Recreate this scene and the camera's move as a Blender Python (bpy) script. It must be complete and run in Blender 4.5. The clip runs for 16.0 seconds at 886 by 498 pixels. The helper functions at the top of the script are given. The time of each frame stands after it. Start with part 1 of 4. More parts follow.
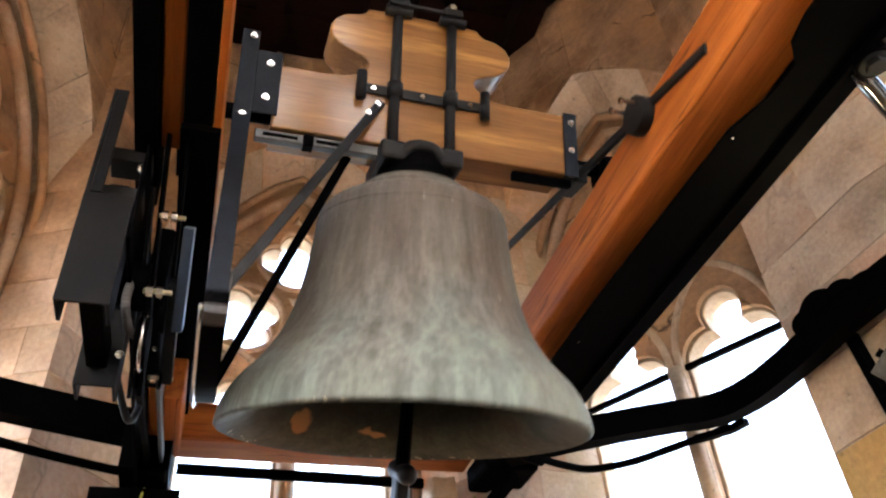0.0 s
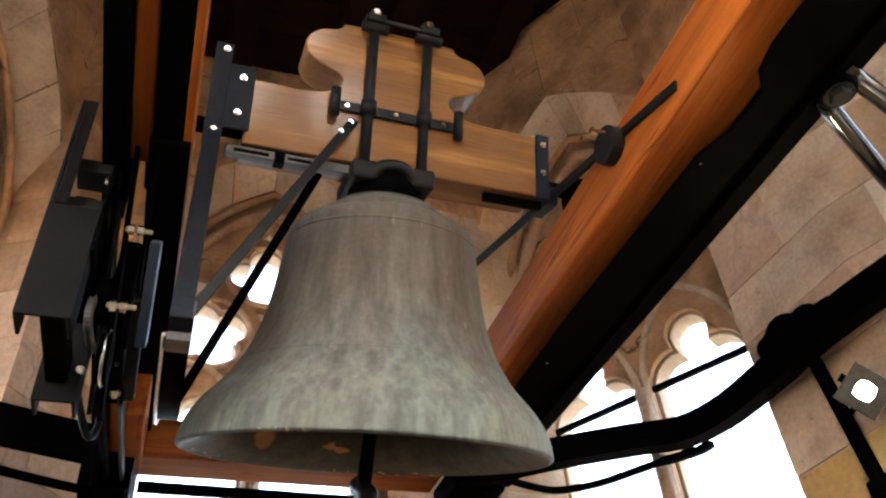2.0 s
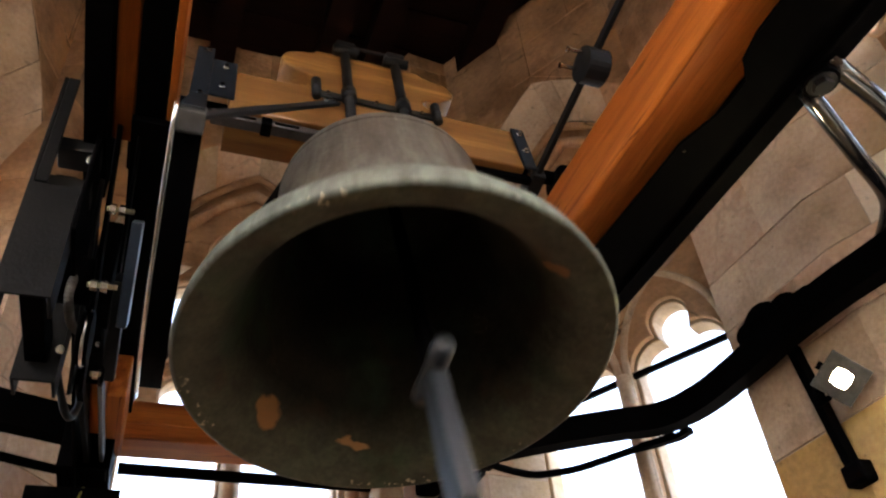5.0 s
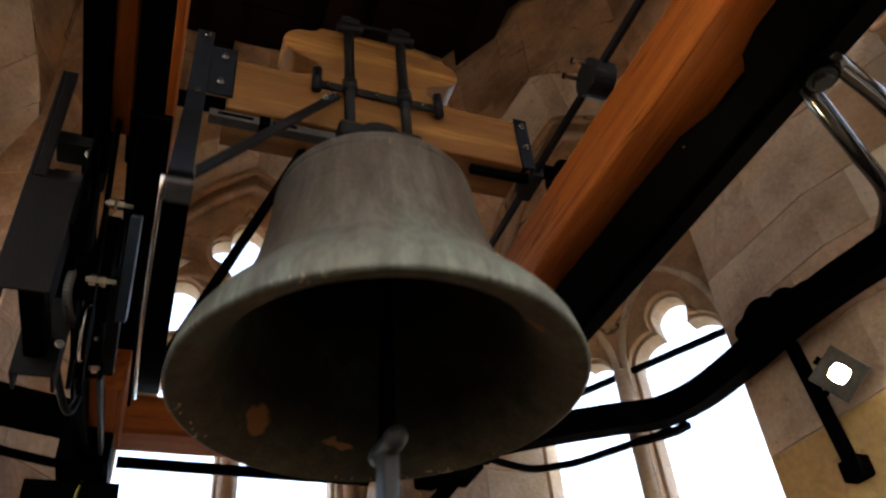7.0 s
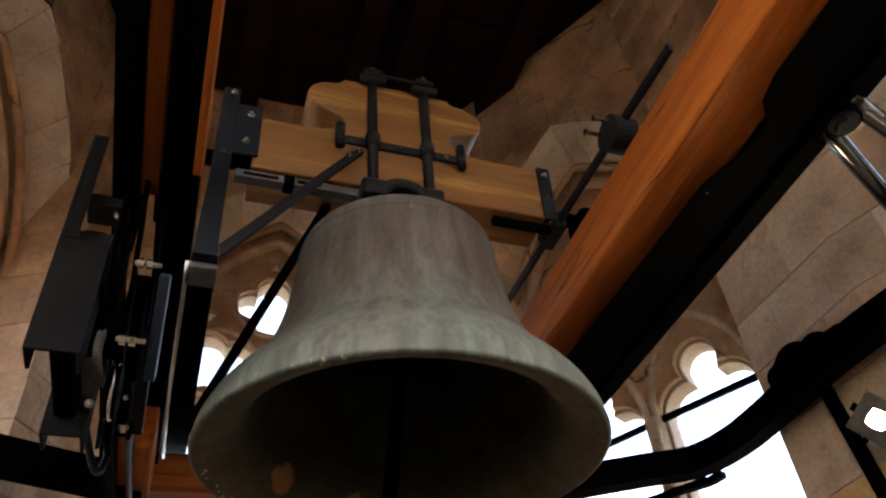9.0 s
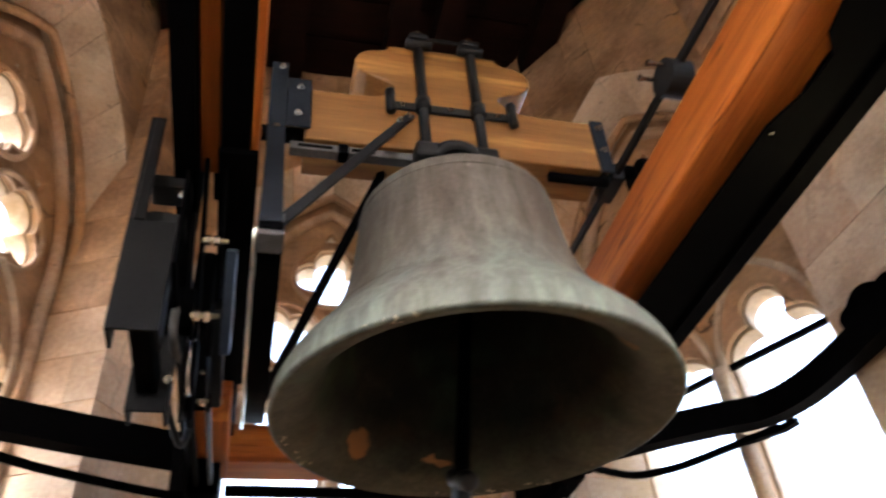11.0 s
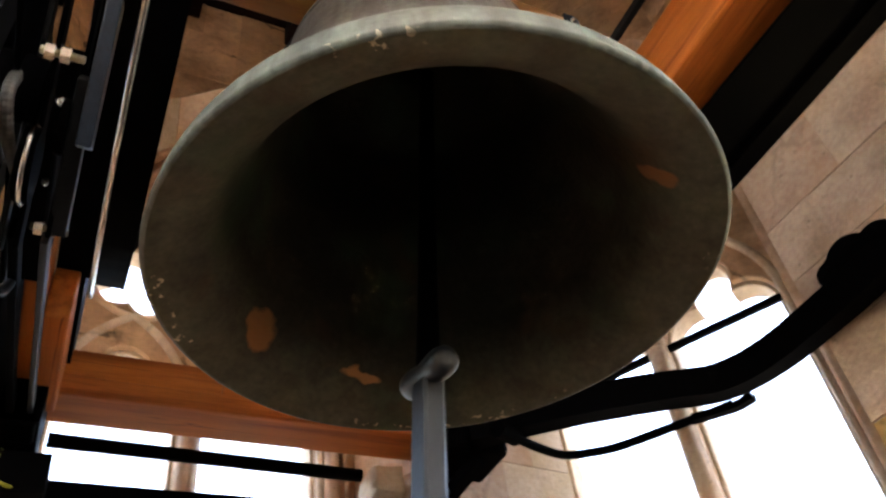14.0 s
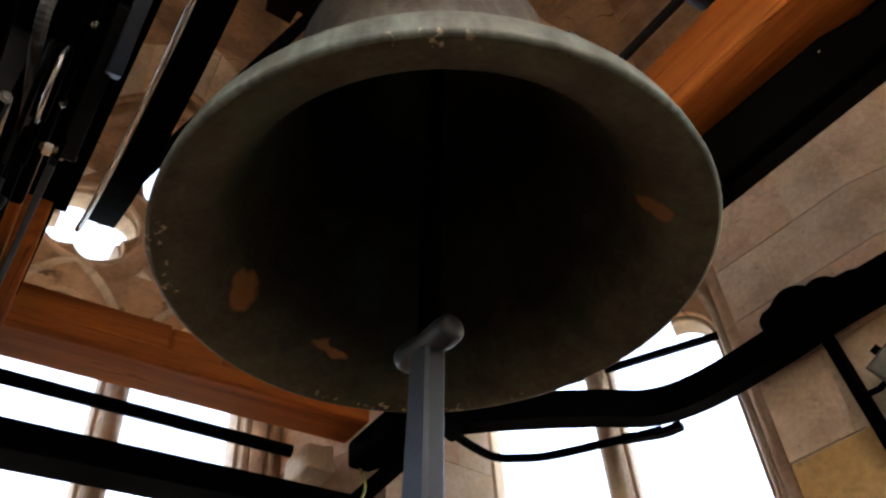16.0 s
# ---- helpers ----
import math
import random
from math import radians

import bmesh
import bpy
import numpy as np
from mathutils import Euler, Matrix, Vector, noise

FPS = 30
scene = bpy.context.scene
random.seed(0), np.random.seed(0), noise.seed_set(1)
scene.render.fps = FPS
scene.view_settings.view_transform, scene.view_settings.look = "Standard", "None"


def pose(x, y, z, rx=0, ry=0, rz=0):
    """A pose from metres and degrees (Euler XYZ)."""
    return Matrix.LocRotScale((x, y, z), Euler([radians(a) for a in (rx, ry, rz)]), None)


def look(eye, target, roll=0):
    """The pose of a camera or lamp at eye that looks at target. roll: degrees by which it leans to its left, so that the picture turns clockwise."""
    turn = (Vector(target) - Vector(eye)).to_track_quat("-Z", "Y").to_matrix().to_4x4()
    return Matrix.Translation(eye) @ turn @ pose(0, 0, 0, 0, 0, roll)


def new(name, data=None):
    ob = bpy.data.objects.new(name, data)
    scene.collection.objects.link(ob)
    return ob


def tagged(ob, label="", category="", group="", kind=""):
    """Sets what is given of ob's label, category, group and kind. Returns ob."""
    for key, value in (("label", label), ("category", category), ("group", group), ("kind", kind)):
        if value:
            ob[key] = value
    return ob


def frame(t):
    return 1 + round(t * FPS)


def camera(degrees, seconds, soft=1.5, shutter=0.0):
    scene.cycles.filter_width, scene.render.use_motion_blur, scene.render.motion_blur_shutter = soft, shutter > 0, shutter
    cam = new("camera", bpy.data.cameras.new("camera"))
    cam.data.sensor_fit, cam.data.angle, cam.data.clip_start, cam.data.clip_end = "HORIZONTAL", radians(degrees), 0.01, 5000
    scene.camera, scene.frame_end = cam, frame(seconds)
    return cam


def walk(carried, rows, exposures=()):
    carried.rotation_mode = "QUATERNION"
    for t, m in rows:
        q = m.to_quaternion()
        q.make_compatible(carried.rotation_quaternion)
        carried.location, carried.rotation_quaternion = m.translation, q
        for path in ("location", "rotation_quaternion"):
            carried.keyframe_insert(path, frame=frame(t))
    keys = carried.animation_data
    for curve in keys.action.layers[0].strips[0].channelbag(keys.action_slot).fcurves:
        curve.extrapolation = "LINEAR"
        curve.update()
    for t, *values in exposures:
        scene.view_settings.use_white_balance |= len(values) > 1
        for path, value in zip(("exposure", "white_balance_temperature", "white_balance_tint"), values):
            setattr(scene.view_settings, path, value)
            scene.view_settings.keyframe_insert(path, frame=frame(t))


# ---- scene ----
cam = camera(58.7, 16.0, 2.2, 0.5)
PATH = [
    (0, (-0.608, -2.012, 1.559), (-0.094, -0.545, 2.818), -5.1),
    (0.5, (-0.607, -2.011, 1.56), (-0.078, -0.561, 2.832), -5.2),
    (1, (-0.6, -2.012, 1.562), (-0.044, -0.581, 2.843), -5.3),
    (1.5, (-0.6, -2.019, 1.567), (-0.033, -0.595, 2.852), -5.7),
    (2, (-0.601, -2.015, 1.564), (-0.026, -0.597, 2.852), -5.8),
    (2.5, (-0.595, -2.015, 1.564), (-0.013, -0.604, 2.856), -5.8),
    (3, (-0.592, -2.019, 1.564), (-0.003, -0.614, 2.86), -5.9),
    (3.5, (-0.597, -2.022, 1.568), (0.001, -0.62, 2.863), -6.0),
    (4, (-0.598, -2.018, 1.561), (0.003, -0.612, 2.849), -6.1),
    (6.5, (-0.595, -2.01, 1.553), (0.041, -0.565, 2.78), -5.6),
    (7, (-0.601, -2.013, 1.56), (0.023, -0.578, 2.806), -5.9),
    (7.5, (-0.606, -2.018, 1.566), (-0.025, -0.627, 2.879), -6.3),
    (8, (-0.604, -2.023, 1.57), (-0.045, -0.65, 2.913), -6.2),
    (10.5, (-0.622, -2.02, 1.567), (-0.097, -0.611, 2.885), -6.4),
    (11, (-0.648, -1.997, 1.569), (-0.203, -0.531, 2.854), -6.3),
    (11.5, (-0.729, -1.922, 1.573), (-0.48, -0.398, 2.844), -6.6),
    (12, (-0.727, -1.807, 1.584), (-0.472, -0.251, 2.814), -9.4),
    (12.5, (-0.636, -1.657, 1.599), (-0.303, -0.126, 2.841), -7.3),
    (13, (-0.555, -1.391, 1.552), (-0.115, 0.07, 2.845), -9.4),
    (13.5, (-0.542, -1.209, 1.581), (-0.017, 0.157, 2.943), -10.2),
    (14, (-0.621, -1.09, 1.586), (0.117, 0.181, 2.942), -9.1),
    (14.5, (-0.694, -1.059, 1.568), (0.105, 0.16, 2.937), -6.3),
    (15, (-0.742, -1.052, 1.559), (0.118, 0.163, 2.894), -5.4),
    (15.5, (-0.771, -1.032, 1.546), (0.107, 0.189, 2.864), -4.7),
    (16, (-0.788, -1.007, 1.552), (0.119, 0.169, 2.891), -5.1),
]
KELVIN_T, KELVIN = [0, 1, 2, 8, 10.5, 13, 14.5], [6800, 6850, 6950, 7150, 6700, 6850, 7150]
EXPOSURES = [(t, e, float(np.interp(t, KELVIN_T, KELVIN)), 10) for t, e in ((0, 4.85), (0.5, 4.52), (1, 4.2), (2, 4.53), (2.5, 4.35), (4, 4.28), (6.5, 3.8), (7.2, 3.32), (8, 3.1), (10.5, 4.65), (11, 4.65), (12, 4.5), (13, 4.5), (14, 4.6), (14.5, 4.5), (15.2, 4.27), (16, 3.9))]
walk(cam, [(t, look(e, a, r)) for t, e, a, r in PATH], EXPOSURES)

# ---- light ----
world = bpy.data.worlds.new("sky")
scene.world = world
world.use_nodes = True
wn = world.node_tree.nodes
sky = wn.new("ShaderNodeTexSky")
sky.sky_type, sky.sun_disc = "NISHITA", False
sky.sun_elevation, sky.sun_rotation = radians(50), radians(200)
sky.air_density, sky.dust_density, sky.ozone_density = 1.0, 6.0, 1.0
world.node_tree.links.new(sky.outputs[0], wn["Background"].inputs[0])
wn["Background"].inputs[1].default_value = 0.15
sun_data = bpy.data.lights.new("sun", "SUN")
sun_data.energy, sun_data.angle, sun_data.color = 1.2, radians(12), (1.0, 0.95, 0.88)
sun = new("sun", sun_data)
sun.matrix_world = look((0, 0, 20), (4.5, 12, 0))


# ---- materials ----
def mat(name, base, rough=0.6, metal=0.0, spots=None, scale=8.0, bump=0.15, amount=0.5, stretch=(1, 1, 1), grain=60.0, spec=0.5, vary=0.0, stain=None, crack=0.0):
    """Two scales of noise over a base colour, with fine relief."""
    m = bpy.data.materials.new(name)
    m.use_nodes = True
    nt = m.node_tree
    n, link = nt.nodes, nt.links.new
    b = n["Principled BSDF"]
    b.inputs["Roughness"].default_value, b.inputs["Metallic"].default_value = rough, metal
    b.inputs["Specular IOR Level"].default_value = spec
    tc, mp = n.new("ShaderNodeTexCoord"), n.new("ShaderNodeMapping")
    mp.inputs["Scale"].default_value = stretch
    link(tc.outputs["Object"], mp.inputs[0])
    big, fine = n.new("ShaderNodeTexNoise"), n.new("ShaderNodeTexNoise")
    big.inputs["Scale"].default_value, big.inputs["Detail"].default_value = scale, 6
    fine.inputs["Scale"].default_value, fine.inputs["Detail"].default_value = grain, 4
    link(mp.outputs[0], big.inputs[0]), link(mp.outputs[0], fine.inputs[0])
    ramp = n.new("ShaderNodeValToRGB")
    dark, light = (spots or ([c * (1 - amount) for c in base], base))
    ramp.color_ramp.elements[0].color, ramp.color_ramp.elements[1].color = (*dark, 1), (*light, 1)
    ramp.color_ramp.elements[0].position, ramp.color_ramp.elements[1].position = 0.32, 0.66
    link(big.outputs[0], ramp.inputs[0])
    mix = n.new("ShaderNodeMix")
    mix.data_type, mix.blend_type = "RGBA", "OVERLAY"
    mix.inputs[0].default_value = 0.35
    link(ramp.outputs[0], mix.inputs[6]), link(fine.outputs[0], mix.inputs[7])
    out = mix.outputs[2]
    if stain:
        # broad coloured stains, then dark pits and specks
        for tone, size, low, high, deep in ((stain, 1.1, 0.48, 0.66, 0.75), ([c * 0.25 for c in base], 14.0, 0.63, 0.72, 0.6), ([min(1.0, c * 1.5) for c in base], 2.1, 0.54, 0.68, 0.55)):
            blot, span, over = n.new("ShaderNodeTexNoise"), n.new("ShaderNodeMapRange"), n.new("ShaderNodeMix")
            blot.inputs["Scale"].default_value, blot.inputs["Detail"].default_value, blot.inputs["Roughness"].default_value = size, 7, 0.65
            span.inputs[1].default_value, span.inputs[2].default_value, span.inputs[4].default_value = low, high, deep
            over.data_type = "RGBA"
            over.inputs[7].default_value = (*tone, 1)
            link(mp.outputs[0], blot.inputs[0]), link(blot.outputs[0], span.inputs[0]), link(span.outputs[0], over.inputs[0]), link(out, over.inputs[6])
            out = over.outputs[2]
    if crack:
        # wandering dark cracks that come and go
        warp, shift, cell, thin, where, both, over = [n.new("ShaderNode" + k) for k in ("TexNoise", "VectorMath", "TexVoronoi", "MapRange", "MapRange", "Math", "Mix")]
        warp.inputs["Scale"].default_value, warp.inputs["Detail"].default_value = 3.0, 6
        shift.operation, both.operation = "MULTIPLY_ADD", "MULTIPLY"
        shift.inputs[1].default_value = (0.55, 0.55, 0.55)
        cell.feature = "DISTANCE_TO_EDGE"
        cell.inputs["Scale"].default_value = 1.3
        thin.inputs[1].default_value, thin.inputs[2].default_value, thin.inputs[3].default_value, thin.inputs[4].default_value = 0.002, 0.028, 1.0, 0.0
        where.inputs[1].default_value, where.inputs[2].default_value, where.inputs[4].default_value = 0.50, 0.60, crack
        over.data_type = "RGBA"
        over.inputs[7].default_value = (*[c * 0.2 for c in base], 1)
        link(mp.outputs[0], warp.inputs[0]), link(warp.outputs["Color"], shift.inputs[0]), link(mp.outputs[0], shift.inputs[2])
        link(shift.outputs[0], cell.inputs["Vector"]), link(cell.outputs["Distance"], thin.inputs[0]), link(big.outputs[0], where.inputs[0])
        link(thin.outputs[0], both.inputs[0]), link(where.outputs[0], both.inputs[1])
        link(both.outputs[0], over.inputs[0]), link(out, over.inputs[6])
        out = over.outputs[2]
    if vary:
        info, mr, hs = n.new("ShaderNodeObjectInfo"), n.new("ShaderNodeMapRange"), n.new("ShaderNodeHueSaturation")
        mr.inputs[3].default_value, mr.inputs[4].default_value = 1 - vary, 1 + vary
        link(info.outputs["Random"], mr.inputs[0]), link(mr.outputs[0], hs.inputs["Value"]), link(out, hs.inputs["Color"])
        out = hs.outputs[0]
    link(out, b.inputs["Base Color"])
    add = n.new("ShaderNodeMath")
    add.operation = "ADD"
    link(big.outputs[0], add.inputs[0]), link(fine.outputs[0], add.inputs[1])
    bp = n.new("ShaderNodeBump")
    bp.inputs["Strength"].default_value, bp.inputs["Distance"].default_value = bump, 0.01
    link(add.outputs[0], bp.inputs["Height"]), link(bp.outputs[0], b.inputs["Normal"])
    return m


STONE = mat("stone", (0.60, 0.44, 0.315), 0.9, spots=((0.40, 0.25, 0.165), (0.75, 0.58, 0.44)), scale=1.5, bump=0.4, grain=30, vary=0.14, stain=(0.56, 0.30, 0.12), crack=0.3)
STONE_PALE = mat("pale_stone", (0.68, 0.55, 0.42), 0.9, spots=((0.46, 0.345, 0.245), (0.76, 0.63, 0.50)), scale=3.0, bump=0.4, grain=40, vary=0.08, stain=(0.55, 0.39, 0.21), crack=0.35)
# whiter stone for one pier side, with window light put into its colour
STONE_WHITE = mat("window_lit_stone", (0.80, 0.72, 0.62), 0.9, spots=((0.60, 0.52, 0.43), (0.84, 0.77, 0.68)), scale=2.6, bump=0.5, grain=45, vary=0.06, stain=(0.66, 0.55, 0.40), crack=0.3)
# stone yellowed to paint the floodlight's glow on the pier
STONE_LAMPLIT = mat("lamplit_stone", (0.62, 0.44, 0.20), 0.9, spots=((0.48, 0.31, 0.12), (0.70, 0.52, 0.24)), scale=2.0, bump=0.4, grain=30, vary=0.06, stain=(0.62, 0.42, 0.12))
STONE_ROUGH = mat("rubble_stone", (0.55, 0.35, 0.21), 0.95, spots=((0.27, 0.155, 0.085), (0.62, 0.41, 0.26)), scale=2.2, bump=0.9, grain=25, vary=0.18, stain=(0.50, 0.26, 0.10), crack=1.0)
MORTAR = mat("mortar", (0.66, 0.55, 0.43), 0.95, scale=5, bump=0.4)
DARK_MORTAR = mat("dark_joint", (0.10, 0.075, 0.055), 0.95, scale=5, bump=0.4)
WOOD_ORANGE = mat("varnished_wood", (0.42, 0.125, 0.03), 0.62, spots=((0.22, 0.055, 0.009), (0.52, 0.158, 0.024)), spec=0.2, crack=0.8, scale=2.2, bump=0.1, stretch=(8, 0.35, 8), grain=34, stain=(0.30, 0.072, 0.010))
WOOD_ORANGE_X = mat("varnished_wood_across", (0.42, 0.125, 0.03), 0.62, spots=((0.22, 0.055, 0.009), (0.52, 0.158, 0.024)), spec=0.2, crack=0.8, scale=2.2, bump=0.1, stretch=(0.35, 8, 8), grain=34, stain=(0.30, 0.072, 0.010))
WOOD_YOKE = mat("oak", (0.36, 0.19, 0.06), 0.6, spec=0.22, spots=((0.16, 0.072, 0.020), (0.255, 0.120, 0.036)), scale=1.6, bump=0.1, stretch=(0.4, 4, 6), grain=20, stain=(0.16, 0.075, 0.02))
coat = WOOD_YOKE.node_tree.nodes["Principled BSDF"].inputs
coat["Coat Weight"].default_value, coat["Coat Roughness"].default_value = 0.3, 0.16
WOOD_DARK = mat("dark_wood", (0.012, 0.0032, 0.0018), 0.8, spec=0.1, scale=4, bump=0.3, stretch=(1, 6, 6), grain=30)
IRON = mat("black_painted_iron", (0.0016, 0.0016, 0.0020), 0.6, 0.0, scale=9, amount=0.35, bump=0.08, grain=80, spec=0.007)
IRON_GLOSS = mat("glossy_black_tube", (0.006, 0.0065, 0.009), 0.12, 0.0, scale=9, amount=0.35, bump=0.03, grain=40, spec=0.5)
# unseen ground and floor, kept dark to cut light bounced from below
GROUND = mat("far_ground", (0.07, 0.07, 0.06), 0.95, scale=0.02, bump=0.1)
FLOOR_DARK = mat("dark_floor", (0.06, 0.045, 0.035), 0.9, scale=3, bump=0.3)
IRON_GREY = mat("grey_painted_iron", (0.008, 0.009, 0.011), 0.55, 0.0, spec=0.2, scale=9, amount=0.3, bump=0.06, grain=80)
IRON_BLUE = mat("slate_painted_iron", (0.010, 0.0135, 0.020), 0.6, 0.0, spec=0.13, scale=10, amount=0.35, bump=0.06, grain=80)
CLAPPER_IRON = mat("worn_clapper_iron", (0.007, 0.0095, 0.014), 0.5, 0.05, scale=7, amount=0.4, bump=0.1, grain=50)
PLATE_GREY = mat("scuffed_black_steel", (0.0036, 0.004, 0.005), 0.5, 0.0, spots=((0.002, 0.0023, 0.003), (0.005, 0.0054, 0.0068)), spec=0.07, scale=5, bump=0.12, grain=90, stain=(0.008, 0.008, 0.0085))
GALV = mat("dull_galvanised_steel", (0.085, 0.085, 0.088), 0.5, 0.4, scale=14, amount=0.4, bump=0.08, grain=70)
BLUE_STEEL = mat("blued_steel", (0.022, 0.034, 0.055), 0.4, 0.2, scale=9, amount=0.35, bump=0.06, grain=80)
STEEL = mat("bright_steel", (0.62, 0.62, 0.60), 0.25, 1.0, scale=20, amount=0.3, bump=0.05)
BRASS = mat("yellowed_zinc", (0.55, 0.48, 0.30), 0.35, 1.0, scale=20, amount=0.3, bump=0.05)
RUBBER = mat("grey_conduit", (0.09, 0.085, 0.08), 0.7, scale=20, bump=0.1)
LAMP_BODY = mat("lamp_housing", (0.07, 0.07, 0.06), 0.5, scale=20, bump=0.1)
WIRE = mat("earth_wire", (0.35, 0.36, 0.05), 0.5, scale=20, bump=0.05)


def glow(name, colour, power):
    m = bpy.data.materials.new(name)
    m.use_nodes = True
    b = m.node_tree.nodes["Principled BSDF"]
    b.inputs["Base Color"].default_value = (*colour, 1)
    b.inputs["Emission Color"].default_value, b.inputs["Emission Strength"].default_value = (*colour, 1), power
    return m


LED = glow("led_panel", (1.0, 0.86, 0.52), 55.0)


# ---- mesh helpers ----
def part(name, bm, material, parent=None, label="", smooth=False):
    me = bpy.data.meshes.new(name)
    bmesh.ops.recalc_face_normals(bm, faces=bm.faces[:])
    bm.to_mesh(me)
    bm.free()
    for p in me.polygons:
        p.use_smooth = smooth
    me.materials.append(material)
    ob = new(name, me)
    if parent is not None:
        ob.parent = parent
    if label:
        tagged(ob, label)
    return ob


def box(bm, x0, x1, y0, y1, z0, z1, m=None, bevel=0.0):
    r = bmesh.ops.create_cube(bm, size=1.0)
    mm = Matrix.Translation(((x0 + x1) / 2, (y0 + y1) / 2, (z0 + z1) / 2)) @ Matrix.Diagonal((abs(x1 - x0), abs(y1 - y0), abs(z1 - z0), 1))
    bmesh.ops.transform(bm, matrix=mm, verts=r["verts"])
    vs = r["verts"]
    if bevel:
        es = list({e for v in vs for e in v.link_edges})
        res = bmesh.ops.bevel(bm, geom=es, offset=bevel, segments=2, affect="EDGES", profile=0.5)
        vs = list({v for f in res["faces"] for v in f.verts} | {v for v in vs if v.is_valid})
    if m is not None:
        bmesh.ops.transform(bm, matrix=m, verts=vs)
    return bm


def boxed(x0, x1, y0, y1, z0, z1, m=None, bevel=0.004):
    return box(bmesh.new(), x0, x1, y0, y1, z0, z1, m, bevel)


def along(a, b, up=(0, 0, 1)):
    """A pose at a whose y axis runs to b."""
    a, b = Vector(a), Vector(b)
    y = (b - a).normalized()
    x = y.cross(Vector(up))
    x = x.normalized() if x.length > 1e-4 else Vector((1, 0, 0))
    z = x.cross(y)
    return Matrix.Translation(a) @ Matrix((x, y, z)).transposed().to_4x4()


def bar(a, b, w, h, up=(0, 0, 1), bevel=0.003, bm=None):
    """A bar from a to b, w wide and h high."""
    n = (Vector(b) - Vector(a)).length
    return box(bm or bmesh.new(), -w / 2, w / 2, 0, n, -h / 2, h / 2, along(a, b, up), bevel)


def ring(bm, centre, u, v, r, n):
    return [bm.verts.new(centre + u * (math.cos(2 * math.pi * i / n) * r) + v * (math.sin(2 * math.pi * i / n) * r)) for i in range(n)]


def tube(points, r, n=12, bm=None, closed=True):
    """A round bar along points."""
    bm = bm or bmesh.new()
    ps = [Vector(p) for p in points]
    rings, u = [], None
    for i, p in enumerate(ps):
        d = (ps[min(i + 1, len(ps) - 1)] - ps[max(i - 1, 0)]).normalized()
        if u is None:
            u = d.cross(Vector((0, 0, 1)))
            u = u.normalized() if u.length > 1e-3 else Vector((1, 0, 0))
        u = (u - d * u.dot(d)).normalized()
        rr = r[i] if isinstance(r, (list, tuple)) else r
        rings.append(ring(bm, p, u, d.cross(u), rr, n))
    for a, b in zip(rings, rings[1:]):
        for i in range(n):
            bm.faces.new((a[i], a[(i + 1) % n], b[(i + 1) % n], b[i]))
    if closed:
        bm.faces.new(rings[0]), bm.faces.new(rings[-1])
    return bm


def smooth_line(points, steps=6):
    """A Catmull-Rom line through points."""
    ps = [Vector(p) for p in points]
    ps = [ps[0] * 2 - ps[1]] + ps + [ps[-1] * 2 - ps[-2]]
    out = []
    for a, b, c, d in zip(ps, ps[1:], ps[2:], ps[3:]):
        for k in range(steps):
            t = k / steps
            out.append(0.5 * (2 * b + (c - a) * t + (2 * a - 5 * b + 4 * c - d) * t * t + (3 * b - a - 3 * c + d) * t ** 3))
    return out + [ps[-2]]


def sweep(points, w, h, bm=None):
    """A rectangular bar, w wide and h high, along level points."""
    bm = bm or bmesh.new()
    ps = [Vector(p) for p in points]
    rows = []
    for i, p in enumerate(ps):
        d = (ps[min(i + 1, len(ps) - 1)] - ps[max(i - 1, 0)]).normalized()
        s = d.cross(Vector((0, 0, 1))).normalized()
        rows.append([bm.verts.new(p + s * a * w / 2 + Vector((0, 0, b * h / 2))) for a, b in ((-1, -1), (1, -1), (1, 1), (-1, 1))])
    for a, b in zip(rows, rows[1:]):
        for i in range(4):
            bm.faces.new((a[i], a[(i + 1) % 4], b[(i + 1) % 4], b[i]))
    bm.faces.new(rows[0]), bm.faces.new(rows[-1])
    return bm


def lathe(profile, n=72, bm=None):
    """Turns a closed (r, z) profile round z."""
    bm = bm or bmesh.new()
    rows = []
    for r, z in profile:
        rows.append([bm.verts.new((r * math.cos(2 * math.pi * i / n), r * math.sin(2 * math.pi * i / n), z)) for i in range(n)] if r > 1e-5 else [bm.verts.new((0, 0, z))])
    for a, b in zip(rows, rows[1:]):
        for i in range(n):
            j = (i + 1) % n
            q = [a[i % len(a)], a[j % len(a)], b[j % len(b)], b[i % len(b)]]
            q = [v for k, v in enumerate(q) if v not in q[:k]]
            if len(q) > 2:
                bm.faces.new(q)
    return bm


def prism(outline, depth, holes=(), bevel=0.0):
    """A flat outline (x, y) with holes, made thick along z from 0 to depth, with softened edges; as a bmesh."""
    cu = bpy.data.curves.new("outline", "CURVE")
    cu.dimensions, cu.fill_mode = "2D", "BOTH"
    for loop in (outline, *holes):
        s = cu.splines.new("POLY")
        s.points.add(len(loop) - 1)
        for p, (x, y) in zip(s.points, loop):
            p.co = (x, y, 0, 1)
        s.use_cyclic_u = True
    cu.extrude = depth / 2 - bevel
    cu.bevel_depth, cu.bevel_resolution, cu.offset = bevel, 1, -bevel
    ob = bpy.data.objects.new("outline", cu)
    me = ob.to_mesh()
    bm = bmesh.new()
    bm.from_mesh(me)
    ob.to_mesh_clear()
    bpy.data.objects.remove(ob)
    bpy.data.curves.remove(cu)
    bmesh.ops.remove_doubles(bm, verts=bm.verts[:], dist=1e-5)
    bmesh.ops.translate(bm, vec=(0, 0, depth / 2), verts=bm.verts[:])
    return bm


